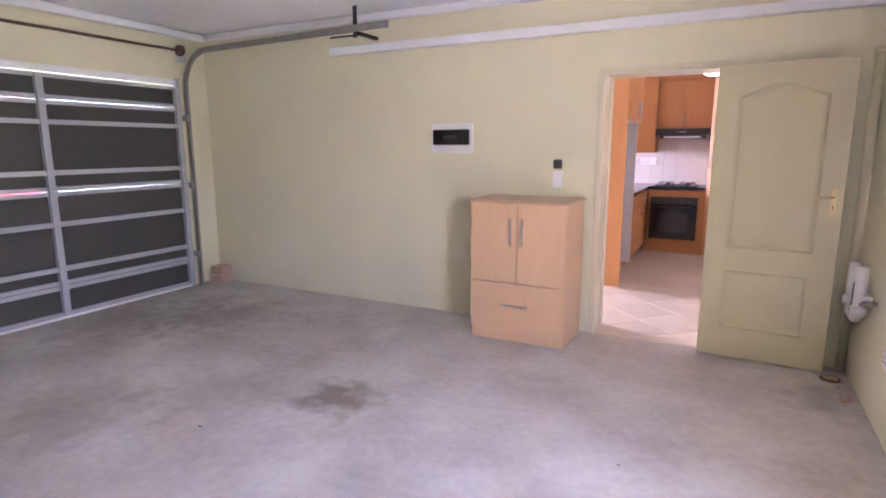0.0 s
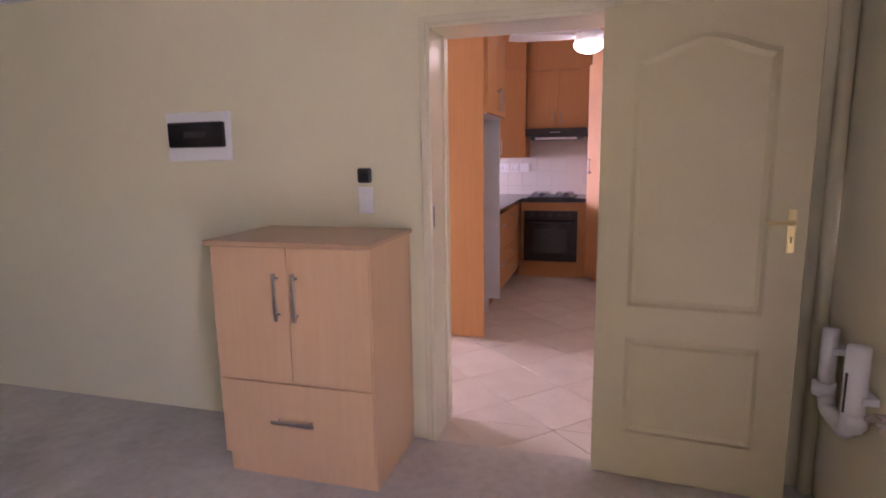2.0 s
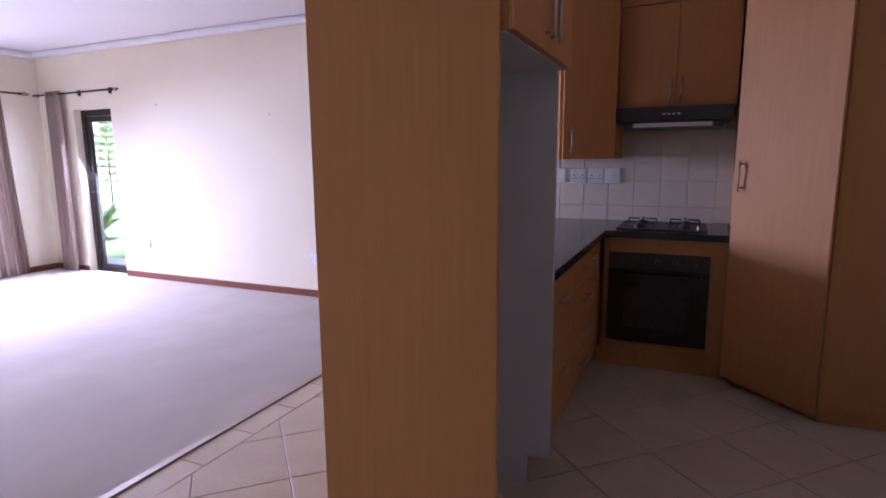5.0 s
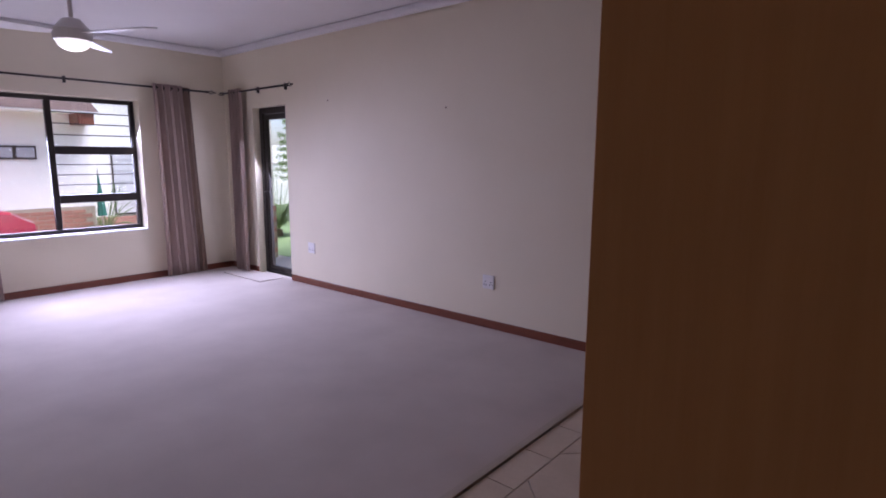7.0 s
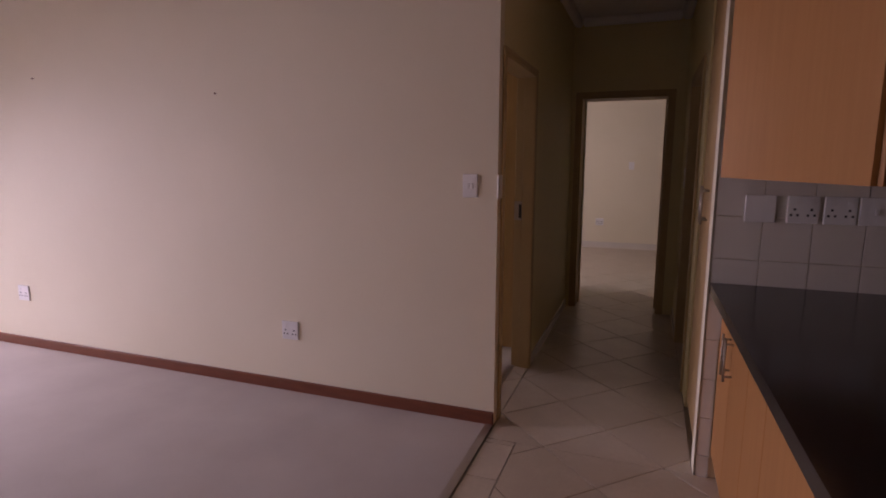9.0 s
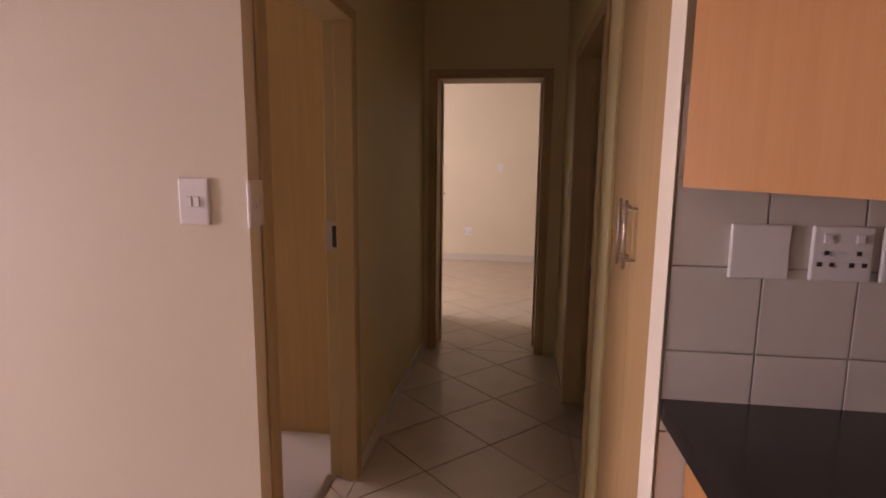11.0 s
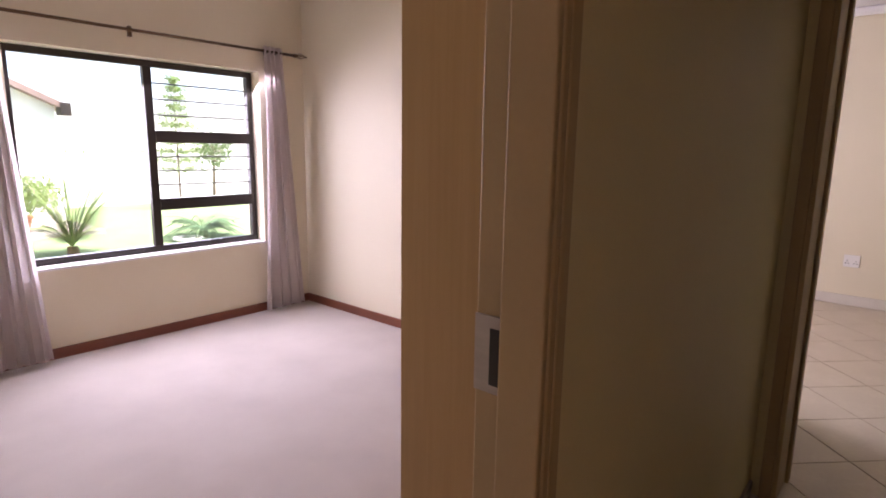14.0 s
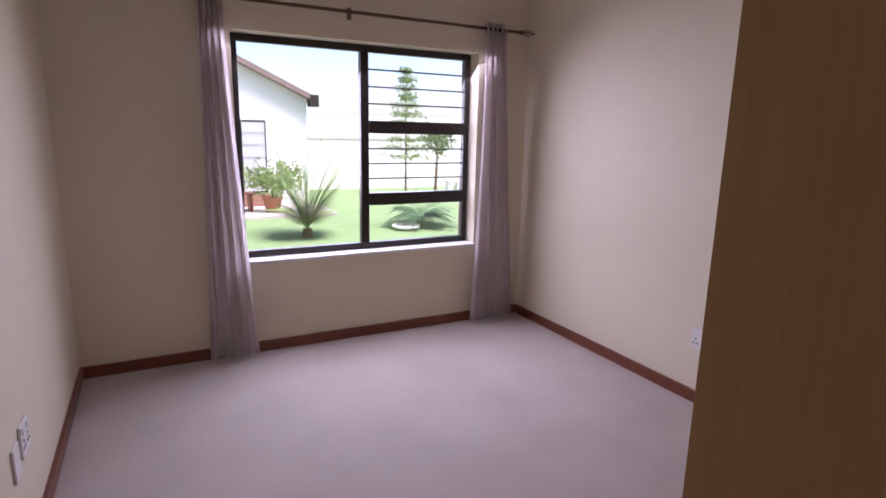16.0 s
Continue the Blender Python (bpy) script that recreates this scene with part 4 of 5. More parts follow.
hood = thing("cooker_hood", (0.36, 4.4, 1.63), "slim black cooker hood under the wall cupboards", "hood")
part("body", box(B(), 0.005, 0.715, 4.165, 4.645, 1.655, 1.748, 0.006), BLACK, hood)
part("underside", box(B(), 0.06, 0.66, 4.18, 4.60, 1.612, 1.654, 0.008), BLACK, hood)
part("light_strip", box(B(), 0.12, 0.60, 4.172, 4.1795, 1.618, 1.645, 0.002), BOARD, hood, "pale light cover strip")
for k in range(4):
    part("button", box(B(), 0.30 + k * 0.03, 0.318 + k * 0.03, 4.161, 4.1645, 1.695, 1.705), BOARD, hood)

upper = thing("wall_cupboard", (0.36, 4.5, 1.75), "orange beech wall cupboard with two doors over the hood", "cupboard")
part("body", box(B(), 0.003, 0.738, 4.325, 4.65, 1.75, 2.42, 0.001), BEECH, upper)
for a, b, h in ((0.005, 0.368, 0.335), (0.372, 0.736, 0.405)):
    d = part("door", box(B(), a, b, 4.306, 4.324, 1.752, 2.418, 0.002), BEECH, upper)
    bar_handle(d, (h, 4.306, 1.78), (h, 4.306, 1.95), (0, -0.03, 0))
corner = thing("corner_wall_cupboard", (-0.2, 4.5, 1.42), "orange beech diagonal corner wall cupboard", "cupboard")
part("body", prism(B(), [(-0.725, 4.648), (-0.40, 3.93), (-0.10, 4.165), (-0.10, 4.648)], 1.415, 2.42), BEECH, corner)
a, b = Vector((-0.725, 4.648)), Vector((-0.40, 3.93))
n2 = Vector(((b - a).y, -(b - a).x)).normalized() * 0.018
part("side_panel", prism(B(), [(a.x, a.y - 0.001), (b.x, b.y), (b.x + n2.x, b.y + n2.y), (a.x + n2.x, a.y + n2.y - 0.001)], 1.415, 2.418), BEECH, corner)
d = part("door", prism(B(), [(-0.399, 3.929), (-0.102, 4.162), (-0.091, 4.148), (-0.388, 3.915)], 1.415, 2.418), BEECH, corner)
bar_handle(d, (-0.352, 3.945, 1.45), (-0.352, 3.945, 1.62), (0.02, -0.022, 0))
fill = thing("cupboard_filler", (0.1, 4.5, 2.42), "orange beech filler board between cupboards and ceiling", "filler board")
part("board", prism(B(), [(-0.69, 4.648), (-0.355, 3.95), (-0.10, 4.18), (-0.10, 4.31), (0.64, 4.31), (0.64, 4.648)], 2.424, 2.795), BEECH, fill)

pantry = thing("pantry_cupboard", (1.2, 4.1, 0), "tall orange beech diagonal corner pantry cupboard", "cupboard")
part("body", prism(B(), [(0.76, 3.965), (1.185, 3.555), (1.99, 3.555), (1.99, 4.65), (0.76, 4.65)], 0.1, 2.78), BEECH, pantry)
part("kickboard", prism(B(), [(0.80, 4.0), (1.20, 3.60), (1.95, 3.60), (1.95, 4.6), (0.80, 4.6)], 0, 0.099), BEECH, pantry)
a, b = Vector((0.742, 3.955)), Vector((1.172, 3.54))
n2 = Vector((b - a).orthogonal()).normalized() * 0.018
n2 = n2 if n2.y < 0 else -n2
for k0, k1, nm in ((0.0, 1.0, "door"),):
    p, q = a + (b - a) * k0 - n2 * 0.2, a + (b - a) * k1 - n2 * 0.2
    d = part(nm, prism(B(), [(p.x, p.y), (q.x, q.y), (q.x + n2.x, q.y + n2.y), (p.x + n2.x, p.y + n2.y)], 0.06, 2.40), BEECH, pantry)
    e = a + (b - a) * 0.09
    bar_handle(d, (e.x + n2.x * 0.8, e.y + n2.y * 0.8, 1.22), (e.x + n2.x * 0.8, e.y + n2.y * 0.8, 1.40), (n2.x * 1.6, n2.y * 1.6, 0))

for x, kind_of, label in ((-0.578, "plate", "white blank plate on the kitchen tiles"), (-0.42, "socket", "white double socket on the kitchen tiles"), (-0.286, "socket", "white double socket over the worktop"), (-0.163, "switch", "white isolator switch on the kitchen tiles")):
    plate("wall_socket" if kind_of == "socket" else "wall_plate" if kind_of == "plate" else "isolator_switch", (x, 4.6475, 1.284), "-y", (0.118, 0.115), label, kind_of)


def fan(at, drop, label, turn=20, blades=3, bowl_r=0.115):
    """A ceiling fan at rest with a lit glass bowl under it."""
    x, y = at
    f = thing("ceiling_fan", (x, y, HH), label, "ceiling fan")
    part("canopy", cyl(B(), (x, y, HH - 0.001), (x, y, HH - 0.07), 0.07, 0.045), WHITE, f, smooth=True)
    part("down_rod", cyl(B(), (x, y, HH - 0.07), (x, y, HH - drop + 0.16), 0.014), WHITE, f, smooth=True)
    bm = cyl(B(), (x, y, HH - drop + 0.17), (x, y, HH - drop + 0.10), 0.05, 0.11, 24)
    cyl(bm, (x, y, HH - drop + 0.10), (x, y, HH - drop + 0.04), 0.115, 0.105, 24)
    part("motor", bm, WHITE, f, smooth=False)
    bowl = ball(B(), (x, y, HH - drop + 0.035), bowl_r, (1, 1, 0.62), 24)
    bmesh.ops.bisect_plane(bowl, geom=bowl.verts[:] + bowl.edges[:] + bowl.faces[:], plane_co=(x, y, HH - drop + 0.04), plane_no=(0, 0, 1), clear_outer=True)
    part("bowl", bowl, LIT, f, "lit white glass bowl", True)
    for k in range(blades):
        a = radians(turn + k * 360 / blades)
        u, v = Vector((math.cos(a), math.sin(a), 0)), Vector((-math.sin(a), math.cos(a), 0))
        bm = B()
        ring = [(0.10, 0.03), (0.20, 0.05), (0.52, 0.07), (0.60, 0.05), (0.60, -0.05), (0.52, -0.07), (0.20, -0.05), (0.10, -0.03)]
        rows = []
        for dz in (-0.004, 0.004):
            rows.append([bm.verts.new(Vector((x, y, HH - drop + 0.085 + dz + s * 0.18)) + u * r + v * s) for r, s in ring])
        bm.faces.new(rows[0][::-1]), bm.faces.new(rows[1])
        for i in range(8):
            j = (i + 1) % 8
            bm.faces.new((rows[0][i], rows[0][j], rows[1][j], rows[1][i]))
        part("blade", bm, WHITE, f)
    return f


fan((0.675, 1.95), 0.57, "white kitchen ceiling fan with a lit bowl", 75)
fan((-4.55, 2.27), 0.66, "white lounge ceiling fan with a lit bowl", 25, bowl_r=0.095)

# the back run stands 0.10 m further west
for ob in (oven_unit, oven, hob, hood, upper, pantry):
    ob.location.x -= 0.10
hob.location.z += 0.013

# ---- passage and rooms ----
linen = thing("linen_cupboard", (-0.7, 4.93, 0), "pale oak-veneer built-in linen cupboard with two doors", "cupboard")
part("body", box(B(), -0.72, -0.05, 4.767, 5.447, 0.0, 2.69), OAK, linen)
for y0, y1, h in ((4.768, 5.083, 5.04), (5.087, 5.446, 5.13)):
    d = part("door", box(B(), -0.745, -0.723, y0, y1, 0.06, 2.68, 0.002), OAK, linen)
    bar_handle(d, (-0.745, h, 1.165), (-0.745, h, 1.36), (-0.032, 0, 0), 0.0055)
setting("wall_end_strip", box(B(), -0.758, -0.7555, 4.645, 4.766, 0, HH - 0.08, 0.001), PAINT, "cream painted end of the kitchen wall")

robe = thing("wardrobe", (-2.17, 7.1, 0), "pale oak-veneer built-in wardrobe beside the bedroom door", "wardrobe")
part("side_panel", box(B(), -2.452, -1.897, 6.12, 6.138, 0.045, 2.72, 0.001), OAK, robe, "oak-veneer end panel")
part("plinth", box(B(), -2.432, -1.897, 6.122, 8.15, 0.006, 0.045), OAK, robe)
part("body", box(B(), -2.434, -1.897, 6.139, 8.149, 0.046, 2.72), OAK, robe)
for k in range(4):
    d = part("door", box(B(), -2.452, -2.4345, 6.140 + k * 0.502, 6.640 + k * 0.502, 0.06, 2.715, 0.001), OAK, robe)
    h = 6.600 + k * 0.502 if k % 2 == 0 else 6.180 + k * 0.502
    bar_handle(d, (-2.452, h, 1.165), (-2.452, h, 1.36), (-0.032, 0, 0), 0.0055)

vanity = thing("vanity", (0.2, 7.0, 0), "dark vanity counter with a round white basin", "vanity")
part("counter", box(B(), -0.65, 0.95, 6.86, 7.29, 0.78, 0.82, 0.004), GRANITE, vanity)
part("cupboard", box(B(), -0.65, 0.9, 6.90, 7.29, 0.0, 0.779), MAHOG, vanity)
part("basin", ball(B(), (-0.51, 7.08, 0.845), 0.135, (1, 1, 0.5), 20), WHITE, vanity, "white round basin", True)
mir = thing("bathroom_mirror", (0.1, 7.29, 1.5), "frameless bathroom mirror above the vanity", "mirror")
part("sheet", box(B(), -0.5, 0.8, 7.288, 7.298, 1.05, 2.0), MIRROR, mir)

rug = thing("door_mat", (-6.55, 4.5, 0), "flat beige mat lying inside the garden door", "mat")
part("pile", box(B(), -7.05, -6.2, 4.47, 4.80, 0.0065, 0.016, 0.003), MAT_C, rug)


# ---- outdoors ----
G = -0.16
setting("ground", box(B(), -400, 400, -400, 400, -0.6, G), GRASS, "mown green lawn")
setting("pavement", box(B(), -8.9, -7.67, -2, 5.0, -0.3, -0.10, 0.01), PAVE, "pale paving along the house")
setting("pavement_patio", box(B(), -8.9, -6.05, 5.06, 6.05, -0.3, -0.10, 0.01), PAVE, "pale paved patio outside the garden door")
setting("driveway", box(B(), -12.6, -8.92, -6, 4.4, -0.3, -0.12, 0.01), PAVE, "pale paved driveway")
# unseen slab, added so light bounced into the garage isn't lawn green
setting("bounce_slab", box(B(), 2.0, 7.5, -9, -0.5, -0.3, -0.05, 0.01), PAVE, "unseen pale slab added to bounce neutral light into the garage")
setting("pavement_terrace", box(B(), -14.0, -12.62, 4.6, 8.7, -0.3, -0.09, 0.01), PAVE, "pale terrace before the neighbouring house")


def brick_face(parent, axis, at, a0, a1, z0, z1, out):
    """Single bricks standing proud of a mortar bed."""
    me = bpy.data.meshes.new("brick")
    made = box(B(), -0.107, 0.107, -0.006, 0.006, -0.035, 0.035, 0.003)
    made.to_mesh(me), made.free()
    me.materials.append(BRICK)
    origin = parent.parent.matrix_basis.translation
    z, row = z0 + 0.04, 0
    while z < z1 - 0.02:
        a = a0 + 0.11 + (0.112 if row % 2 else 0)
        while a < a1 - 0.08:
            ob = new("brick", me)
            p = (at + out * 0.004, a, z) if axis == "y" else (a, at + out * 0.004, z)
            ob.location = Vector(p) - origin
            ob.rotation_euler = (0, 0, math.pi / 2 if axis == "y" else 0)
            ob.parent = parent
            a += 0.225
        z, row = z + 0.082, row + 1


pier = thing("veranda_pier", (-8.05, 5.85, -0.1), "white plastered veranda pier on a red brick base", "pier")
part("shaft", box(B(), -8.38, -8.07, 5.60, 5.90, 0.72, 2.6, 0.005), RENDERED, pier)
foot = part("base", box(B(), -8.40, -8.05, 5.58, 5.92, G, 0.72, 0.004), GROUT, pier, "red face-brick base")
brick_face(foot, "x", 5.58, -8.40, -8.05, -0.10, 0.72, -1)
brick_face(foot, "y", -8.05, 5.58, 5.92, -0.10, 0.72, 1)

house = thing("neighbour_house", (-16, 3, G), "white plastered neighbouring house with a gable and brick plinth", "house")
X1, EY, EZ, RY = -14.0, 8.48, 2.18, 3.8       # gable wall, its corner, eave and ridge
RZ = EZ + (EY - RY) * 0.47
bm = box(B(), -20, X1, -1.0, EY, -0.3, EZ)
vs = [bm.verts.new((x, y, z)) for x in (X1, -20) for y, z in ((-1.0, EZ), (EY, EZ), (RY, RZ))]
bm.faces.new(vs[:3]), bm.faces.new(vs[5:2:-1])
part("gable_wall", bm, RENDERED, house, "white plastered gable wall")
part("front_wall", box(B(), -13.99, -12.6, -8, 4.82, -0.3, 2.3), RENDERED, house, "white plastered front wing")
bm = B()
for end in (EY + 0.18, 2 * RY - EY - 0.18):
    ez = EZ - 0.18 * 0.47 + 0.05
    bm.faces.new([bm.verts.new(p) for p in ((X1 + 0.25, end, ez), (-20, end, ez), (-20, RY, RZ + 0.05), (X1 + 0.25, RY, RZ + 0.05))])
bmesh.ops.recalc_face_normals(bm, faces=bm.faces[:])
bmesh.ops.solidify(bm, geom=bm.faces[:], thickness=0.1)
roof = part("gable_roof", bm, ROOF, house, "brown tile roof over the gable")
part("barge_end", box(B(), X1 + 0.0, X1 + 0.27, EY + 0.02, EY + 0.20, EZ - 0.22, EZ + 0.02, 0.005), BRONZE, roof, "dark fascia end")
bm = B()
bm.faces.new([bm.verts.new(p) for p in ((-12.05, -8.5, 2.28), (-12.05, 4.85, 2.28), (-14.6, 4.85, 3.6), (-14.6, -8.5, 3.6))])
bmesh.ops.solidify(bm, geom=bm.faces[:], thickness=0.1)
low_roof = part("front_roof", bm, ROOF, house, "brown tile roof over the front wing")
part("soffit", box(B(), -12.6, -12.06, -8.4, 4.8, 2.25, 2.275), RENDERED, low_roof)
part("beam_end", box(B(), -12.6, -12.1, 4.52, 4.78, 2.05, 2.249, 0.005), MAHOG, low_roof, "brown timber beam end")
bed = part("plinth", box(B(), -12.6, -12.588, 2.4, 4.81, -0.3, 0.53), GROUT, house, "red face-brick plinth")
brick_face(bed, "y", -12.588, 2.4, 4.81, -0.10, 0.53, 1)
bed = part("plinth", box(B(), X1, X1 + 0.012, 4.83, 7.8, -0.3, 0.17), GROUT, house, "red face-brick plinth under the windows")
brick_face(bed, "y", X1 + 0.012, 4.83, 7.8, -0.09, 0.17, 1)
for x, a, b, low, high, lights in ((X1, 5.64, 7.63, 0.19, 1.66, 4), (-12.6, 3.3, 3.95, 1.42, 1.66, 2)):
    win = part("window", box(B(), x + 0.001, x + 0.03, a, b, low, high, 0.003), BRONZE, house, "dark framed window")
    for k in range(lights):
        p0, p1 = a + (b - a) * k / lights + 0.03, a + (b - a) * (k + 1) / lights - 0.03
        part("pane", box(B(), x + 0.031, x + 0.036, p0, p1, low + 0.04, high - 0.04), BOARD, win, "pane with pale curtains behind")
        for j in range(1, 6):
            z = low + (high - low) * j / 6
            part("bar", box(B(), x + 0.037, x + 0.045, p0, p1, z - 0.008, z + 0.008), GALV, win)
# carried up past its coping: the pale top stands in for bright sky
setting("boundary_wall", box(B(), -17.8, -17.55, 8.5, 60, -0.3, 1.9), RENDERED, "pale plastered garden boundary wall, top added in place of bright white sky")
setting("wall_coping", box(B(), -17.549, -17.52, 8.5, 60, 1.26, 1.30), PAVE, "grey coping course on the boundary wall")


def fronds(name, at, count, length, lift, label, category, material, width=0.09, trunk=0.2, leaflets=16):
    """A rosette of arching feather leaves on a short stem."""
    p = thing(name, at, label, category)
    x, y, z = at
    part("stem", cyl(B(), (x, y, z), (x, y, z + trunk), 0.09, 0.07, 10), BARK, p)
    bm = B()
    for k in range(count):
        a = k * 2.39996 + random.random() * 0.4
        rise = lift * (0.55 + 0.6 * random.random())
        size = length * (0.75 + 0.4 * random.random())
        u, s = Vector((math.cos(a), math.sin(a), 0)), Vector((-math.sin(a), math.cos(a), 0))
        pts = []
        for j in range(9):
            f = j / 8
            pts.append(Vector((x, y, z + trunk)) + u * size * f * (0.45 + 0.55 * (1 - rise / 2)) + Vector((0, 0, size * (rise * f - 0.75 * f * f * (1.1 - rise * 0.4)))))
        for c, d in zip(pts, pts[1:]):
            cyl(bm, c, d, 0.006, n=4)
        for j in range(leaflets):
            f = 0.12 + 0.88 * j / leaflets
            i = min(int(f * 8), 7)
            c = pts[i].lerp(pts[i + 1], f * 8 - i)
            reach = width * 2.6 * math.sin(math.pi * (0.12 + 0.82 * f)) * size
            for side in (1, -1):
                tip = c + s * side * reach + u * reach * 0.45 + Vector((0, 0, -0.1 * reach))
                q = (tip - c).cross(Vector((0, 0, 1))).normalized() * 0.016
                bm.faces.new([bm.verts.new(v) for v in (c - q * 0.6, c + q * 0.6, tip)])
    part("leaves", bm, material, p)
    return p


def shrub(name, at, size, count, label, category="shrub", trunk=None, leaf=0.05, material=None):
    """A loose crown of many small leaves, on a stem with limbs where one shows."""
    p = thing(name, at, label, category)
    base = Vector(at)
    bm = B()
    tips = []
    height = trunk or 0.15
    top = base + Vector((0.05, 0.02, height))
    cyl(bm, base, top, 0.05 if trunk else 0.02, 0.03 if trunk else 0.015, 8)
    for k in range(16 if trunk else 9):
        a = k * 2.4
        e = top + Vector((math.cos(a) * size[0] * (0.3 + 0.6 * random.random()), math.sin(a) * size[0] * (0.3 + 0.6 * random.random()), size[1] * (0.1 + 0.85 * k / 16)))
        m = top + Vector((0, 0, size[1] * 0.8 * k / 16)) if trunk else top
        cyl(bm, m, e, 0.016, 0.006, 6)
        tips += [m.lerp(e, f) for f in (0.45, 0.7, 0.9, 1.0)]
    if trunk:
        cyl(bm, top, top + Vector((0, 0, size[1])), 0.03, 0.01, 6)
    part("trunk", bm, BARK, p)
    bm = B()
    for _ in range(count):
        c = random.choice(tips) + Vector([random.gauss(0, 0.13 * size[0] + 0.03) for _ in range(3)])
        d = Vector([random.gauss(0, 1) for _ in range(3)]).normalized()
        e = d.orthogonal().normalized() * leaf * 0.35
        d = d * leaf * (0.7 + 0.6 * random.random())
        bm.faces.new([bm.verts.new(v) for v in (c - d, c + e, c + d, c - e)])
    part("crown", bm, material or LEAF, p)
    return p


fronds("palm_plant", (-10.6, 7.60, G), 34, 0.84, 1.6, "young feathery palm on the lawn", "palm", LEAF_P, 0.15, 0.14, 30)
fronds("cycad", (-11.0, 9.75, G), 44, 0.85, 0.75, "large dark green cycad rosette on the lawn", "cycad", LEAF_B, 0.07, 0.12, 26)
fronds("spiky_plant", (-13.1, 5.16, G), 40, 0.75, 1.5, "spiky pale green plant before the brick plinth", "plant", LEAF, 0.03, 0.1, 10)
shrub("potted_shrub", (-13.1, 7.55, 0.2), (0.55, 0.75), 900, "pale yellow-green shrub in a terracotta pot", leaf=0.06, material=LEAF_P)
pot = thing("flower_pot", (-13.1, 7.55, -0.09), "terracotta flower pot holding a shrub", "pot")
part("pot", cyl(B(), (-13.1, 7.55, -0.09), (-13.1, 7.55, 0.17), 0.13, 0.18, 18), TERRA, pot)
part("rim", cyl(B(), (-13.1, 7.55, 0.15), (-13.1, 7.55, 0.21), 0.20, 0.20, 18), TERRA, pot)


def conifer(name, at, height, spread, label):
    """A young tree with tiers of drooping twigs round a straight stem."""
    p = thing(name, at, label, "tree")
    base = Vector(at)
    bm = cyl(B(), base, base + Vector((0, 0, height)), 0.035, 0.006, 8)
    leaves = B()
    tiers = 11
    for k in range(tiers):
        f = k / (tiers - 1)
        z = height * (0.30 + 0.68 * f)
        reach = spread * (1 - 0.82 * f) * (0.8 + 0.35 * random.random())
        for j in range(7):
            a = j * math.tau / 7 + k * 0.7 + random.random() * 0.4
            r = reach * (0.65 + 0.5 * random.random())
            s, e = base + Vector((0, 0, z)), base + Vector((math.cos(a) * r, math.sin(a) * r, z + 0.10 * r))
            cyl(bm, s, e, 0.008, 0.003, 5)
            for _ in range(34):
                c = s.lerp(e, 0.2 + 0.85 * random.random()) + Vector([random.gauss(0, 0.045) for _ in range(3)])
                d = (Vector((math.cos(a), math.sin(a), -0.2)) + Vector([random.gauss(0, 0.6) for _ in range(3)])).normalized() * 0.055
                q = d.orthogonal().normalized() * 0.014
                leaves.faces.new([leaves.verts.new(v) for v in (c - d, c + q, c + d, c - q)])
    part("trunk", bm, BARK, p)
    part("crown", leaves, LEAF_P, p)
    return p


conifer("conifer", (-15.8, 11.55, G), 3.25, 0.75, "young tiered conifer before the boundary wall")
shrub("small_tree", (-16.1, 12.6, G), (0.55, 0.7), 500, "thin-stemmed young tree with a loose crown", "tree", 1.15, 0.07)
dish = thing("bird_bath", (-10.7, 9.33, G), "shallow white stone bird bath on the lawn", "bird bath")
bm = cyl(B(), (-10.7, 9.33, G), (-10.7, 9.33, G + 0.05), 0.16, 0.22, 22)
part("dish", bm, WHITE, dish)
ring = B()
for k in range(20):
    a0, a1 = math.tau * k / 20, math.tau * (k + 1) / 20
    cyl(ring, (-10.7 + 0.22 * math.cos(a0), 9.33 + 0.22 * math.sin(a0), G + 0.06), (-10.7 + 0.22 * math.cos(a1), 9.33 + 0.22 * math.sin(a1), G + 0.06), 0.025, n=8)
part("rim", ring, WHITE, dish)
bench = thing("garden_bench", (-13.4, 6.65, -0.09), "low dark timber garden bench by the house wall", "bench")
for k in range(3):
    part("slat", box(B(), -13.6 + k * 0.14, -13.48 + k * 0.14, 6.4, 7.25, 0.24, 0.27, 0.006), MAHOG, bench)
for y in (6.48, 7.17):
    part("leg", box(B(), -13.58, -13.22, y - 0.03, y + 0.03, -0.09, 0.239, 0.005), MAHOG, bench)
seat = thing("stone_bench", (-15.8, 13.0, G), "small white stone bench at the lawn's edge", "bench")
part("seat", box(B(), -15.95, -15.65, 12.75, 13.25, 0.14, 0.20, 0.01), WHITE, seat)
for y in (12.85, 13.15):
    part("leg", box(B(), -15.9, -15.7, y - 0.05, y + 0.05, G, 0.139, 0.008), WHITE, seat)
ump = thing("furled_umbrella", (-12.35, 4.85, G), "furled green garden umbrella by the house corner", "umbrella")
part("pole", cyl(B(), (-12.35, 4.85, G), (-12.35, 4.83, 1.25), 0.015), STEEL, ump)
bm = B()
for k in range(6):
    a = math.tau * k / 6
    cyl(bm, (-12.35 + 0.05 * math.cos(a), 4.85 + 0.05 * math.sin(a), 0.35), (-12.35, 4.83, 1.2), 0.035, 0.008, 8)
part("canopy", bm, UMBRELLA, ump)

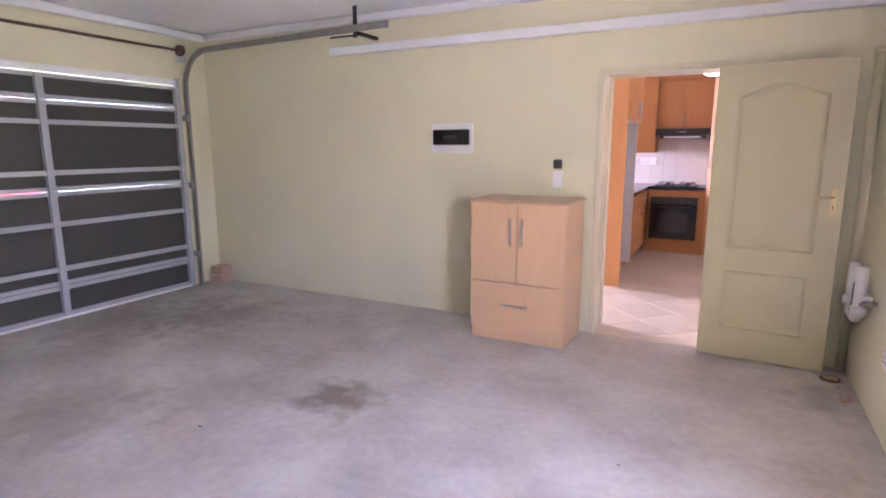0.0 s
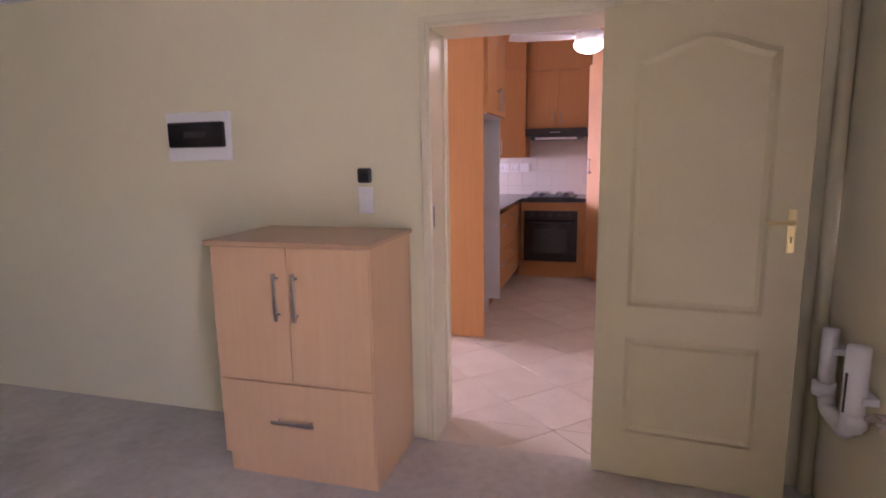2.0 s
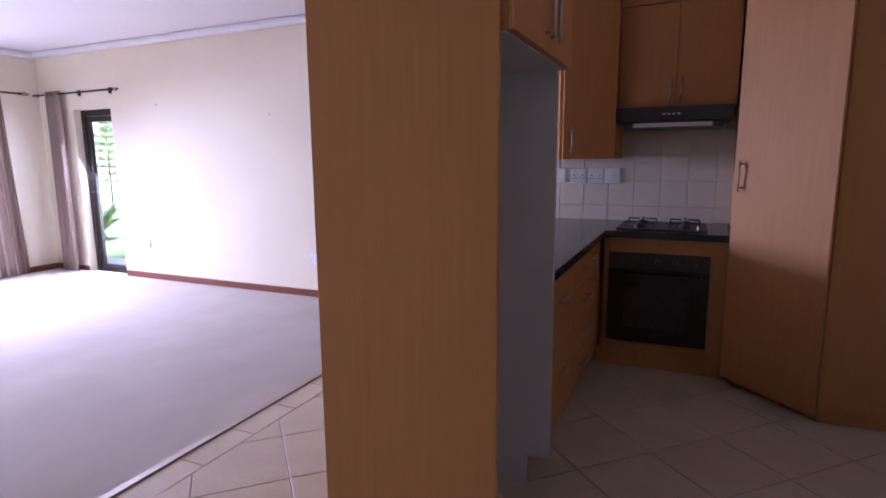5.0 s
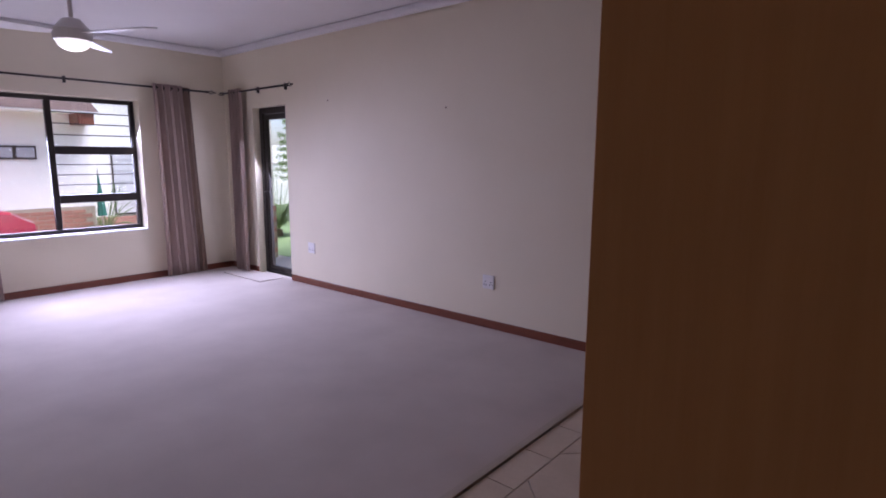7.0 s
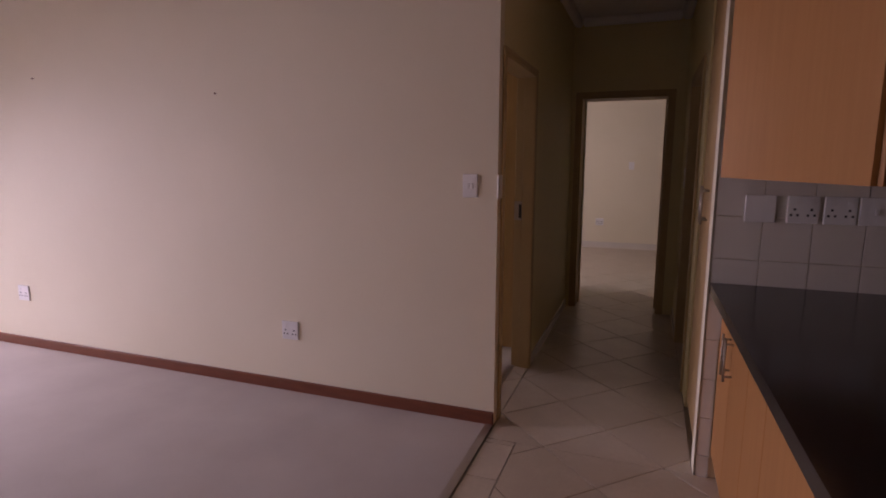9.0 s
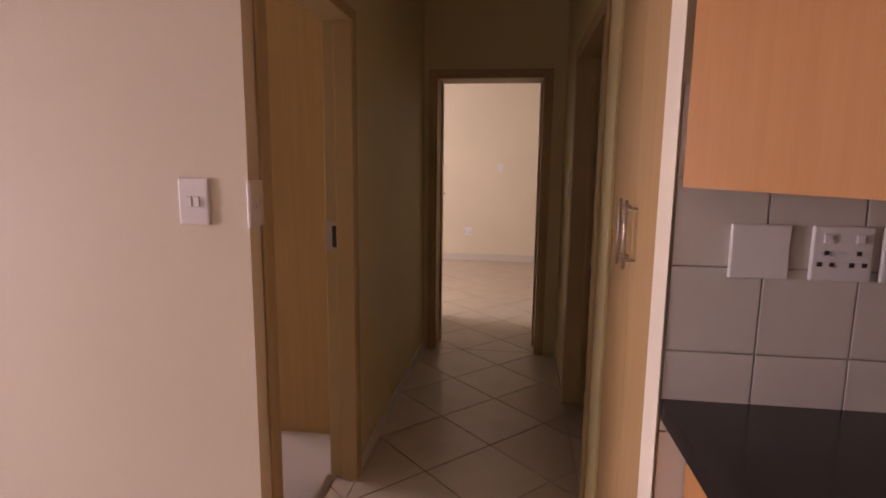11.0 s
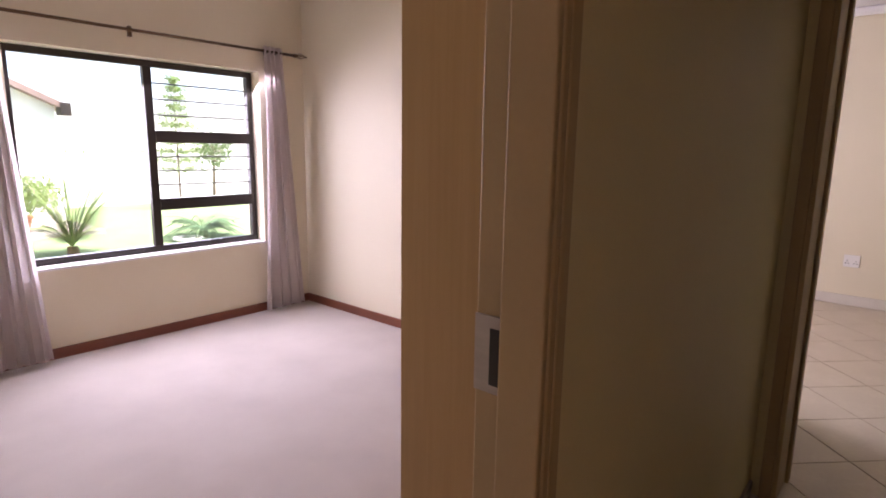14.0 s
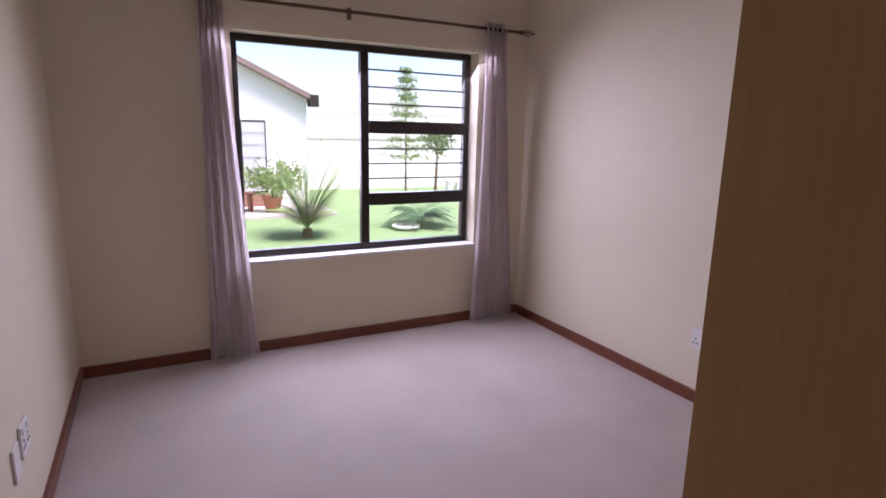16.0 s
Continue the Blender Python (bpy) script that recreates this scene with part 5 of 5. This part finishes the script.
car = thing("car", (-11.2, 2.0, -0.12), "red car parked on the paving, only its bonnet seen", "car")
bm = B()
prof = [(-0.05, 0.35), (0.0, 0.62), (0.25, 0.78), (1.0, 0.92), (1.55, 1.40), (2.9, 1.42), (3.6, 0.98), (4.1, 0.92), (4.15, 0.35)]
rows = []
for f, w in ((-0.83, 0.9), (-0.70, 1.0), (0.70, 1.0), (0.83, 0.9)):
    rows.append([bm.verts.new((-11.2 + f, 3.30 - d, -0.12 + (0.35 + (h - 0.35) * w))) for d, h in prof])
for a, b in zip(rows, rows[1:]):
    for i in range(len(prof) - 1):
        bm.faces.new((a[i], a[i + 1], b[i + 1], b[i]))
    bm.faces.new((a[0], b[0], b[-1], a[-1]))
bm.faces.new(rows[0]), bm.faces.new(rows[-1][::-1])
bmesh.ops.recalc_face_normals(bm, faces=bm.faces[:])
part("body", bm, RED, car, "glossy red bodywork")
for y in (2.55, 0.10):
    for x in (-11.98, -10.42):
        w = part("wheel", cyl(B(), (x - 0.09, y, 0.18), (x + 0.09, y, 0.18), 0.30, n=24), BLACK, car)
        part("rim", cyl(B(), (x - 0.095, y, 0.18), (x + 0.095, y, 0.18), 0.19, n=18), STEEL, w)
part("windscreen", box(B(), -11.85, -10.55, 1.72, 1.80, 0.86, 1.2, 0.02), SMOKE, car)

# ---- tiles ----
floor_ob = bpy.data.objects["floor"]
PITCH, GAP = 0.4175, 0.005


def inside(outline, x, y):
    hit = False
    for (xa, ya), (xb, yb) in zip(outline, outline[1:] + outline[:1]):
        if (ya > y) != (yb > y) and x < (xb - xa) * (y - ya) / (yb - ya) + xa:
            hit = not hit
    return hit


def clip(poly, axis, value, keep_low):
    """Cuts a convex outline by an upright plane."""
    out = []
    for p, q in zip(poly, poly[1:] + poly[:1]):
        dp, dq = p[axis] - value, q[axis] - value
        if keep_low:
            dp, dq = -dp, -dq
        if dp >= 0:
            out.append(p)
        if (dp > 0 > dq) or (dp < 0 < dq):
            k = dp / (dp - dq)
            out.append((p[0] + (q[0] - p[0]) * k, p[1] + (q[1] - p[1]) * k))
    return out


def tile_mesh(outline, top=0.0, thick=0.012):
    cx, cy = sum(p[0] for p in outline) / len(outline), sum(p[1] for p in outline) / len(outline)
    bm = B()
    rim = [(p[0] + (cx - p[0]) * 0.008, p[1] + (cy - p[1]) * 0.008) for p in outline]
    low = [bm.verts.new((x, y, top - thick)) for x, y in outline]
    mid = [bm.verts.new((x, y, top - 0.0015)) for x, y in outline]
    upp = [bm.verts.new((x, y, top)) for x, y in rim]
    k = len(outline)
    bm.faces.new(upp)
    for i in range(k):
        j = (i + 1) % k
        bm.faces.new((low[i], low[j], mid[j], mid[i])), bm.faces.new((mid[i], mid[j], upp[j], upp[i]))
    bmesh.ops.recalc_face_normals(bm, faces=bm.faces[:])
    return bm


def area(poly):
    return abs(sum(a[0] * b[1] - b[0] * a[1] for a, b in zip(poly, poly[1:] + poly[:1]))) / 2


ROOMS = [(-1.78, 1.99, 0.262, 4.655), (-1.78, -0.76, 4.66, 7.635), (-4.3, 1.19, 7.64, 11.69), (0.01, 0.82, 0.0, 0.258), (-1.894, -1.785, 4.925, 5.745), (-0.755, 1.59, 5.74, 7.3)]
step = PITCH / math.sqrt(2)
near, rest, whole = 0, B(), None
for rx0, rx1, ry0, ry1 in ROOMS:
    border = 0.16 if rx0 == -1.78 and ry0 < 1 else 0.0
    if border:
        y = ry0
        while y < ry1:
            e = min(y + 0.335, ry1)
            ob = solid("tile", tile_mesh([(rx0, y), (rx0 + border - GAP, y), (rx0 + border - GAP, e - GAP), (rx0, e - GAP)]), TILE)
            ob.parent = floor_ob
            y = e
    for i in range(-60, 60):
        for j in range(-60, 60):
            cx, cy = -1.18 + (i - j) * step, 2.31 + (i + j) * step
            if not (rx0 - 0.3 < cx < rx1 + 0.3 and ry0 - 0.3 < cy < ry1 + 0.3):
                continue
            h = step - GAP / math.sqrt(2)
            poly = [(cx - h, cy), (cx, cy - h), (cx + h, cy), (cx, cy + h)]
            for axis, value, low in ((0, rx0 + border, False), (0, rx1, True), (1, ry0, False), (1, ry1, True)):
                poly = clip(poly, axis, value, low) if len(poly) > 2 else poly
            if len(poly) < 3 or area(poly) < 0.0008:
                continue
            if near < 300 and cx < 1.5 and cy < 8.2 and cx > -2:
                if area(poly) > PITCH * PITCH * 0.95 and abs(min(p[0] for p in poly) - (cx - h)) < 1e-6 and len(poly) == 4:
                    if whole is None:
                        me = bpy.data.meshes.new("tile")
                        made = tile_mesh([(-h, 0), (0, -h), (h, 0), (0, h)])
                        made.to_mesh(me), made.free()
                        me.materials.append(TILE)
                        whole = me
                    ob = new("tile", whole)
                    ob.location = (cx, cy, 0)
                else:
                    ob = solid("tile", tile_mesh(poly), TILE)
                ob.parent = floor_ob
                near += 1
            else:
                made = tile_mesh(poly)
                me = bpy.data.meshes.new("tmp")
                made.to_mesh(me), made.free()
                rest.from_mesh(me)
                bpy.data.meshes.remove(me)
ob = tagged(solid("far_tiles", rest, TILE), "beige ceramic floor tiles laid diagonally", kind="stuff")
ob.parent = floor_ob

back = bpy.data.objects["wall_kitchen_north"]
me = bpy.data.meshes.new("wall_tile")
made = box(B(), 0, 0.184, 0, 0.009, 0, 0.187, 0.0015)
made.to_mesh(me), made.free()
me.materials.append(WTILE)
for i in range(9):
    for k in range(5):
        x, z = -0.749 + i * 0.187, 0.679 + k * 0.19
        if x > 0.60:
            continue
        ob = new("wall_tile", me)
        ob.location = (x, 4.649, z)
        ob.parent = back
for k in range(4):
    ob = new("wall_tile", me)
    ob.location, ob.scale = (-0.749, 4.649, -0.081 + k * 0.19), (0.3, 1, 1)
    ob.parent = back
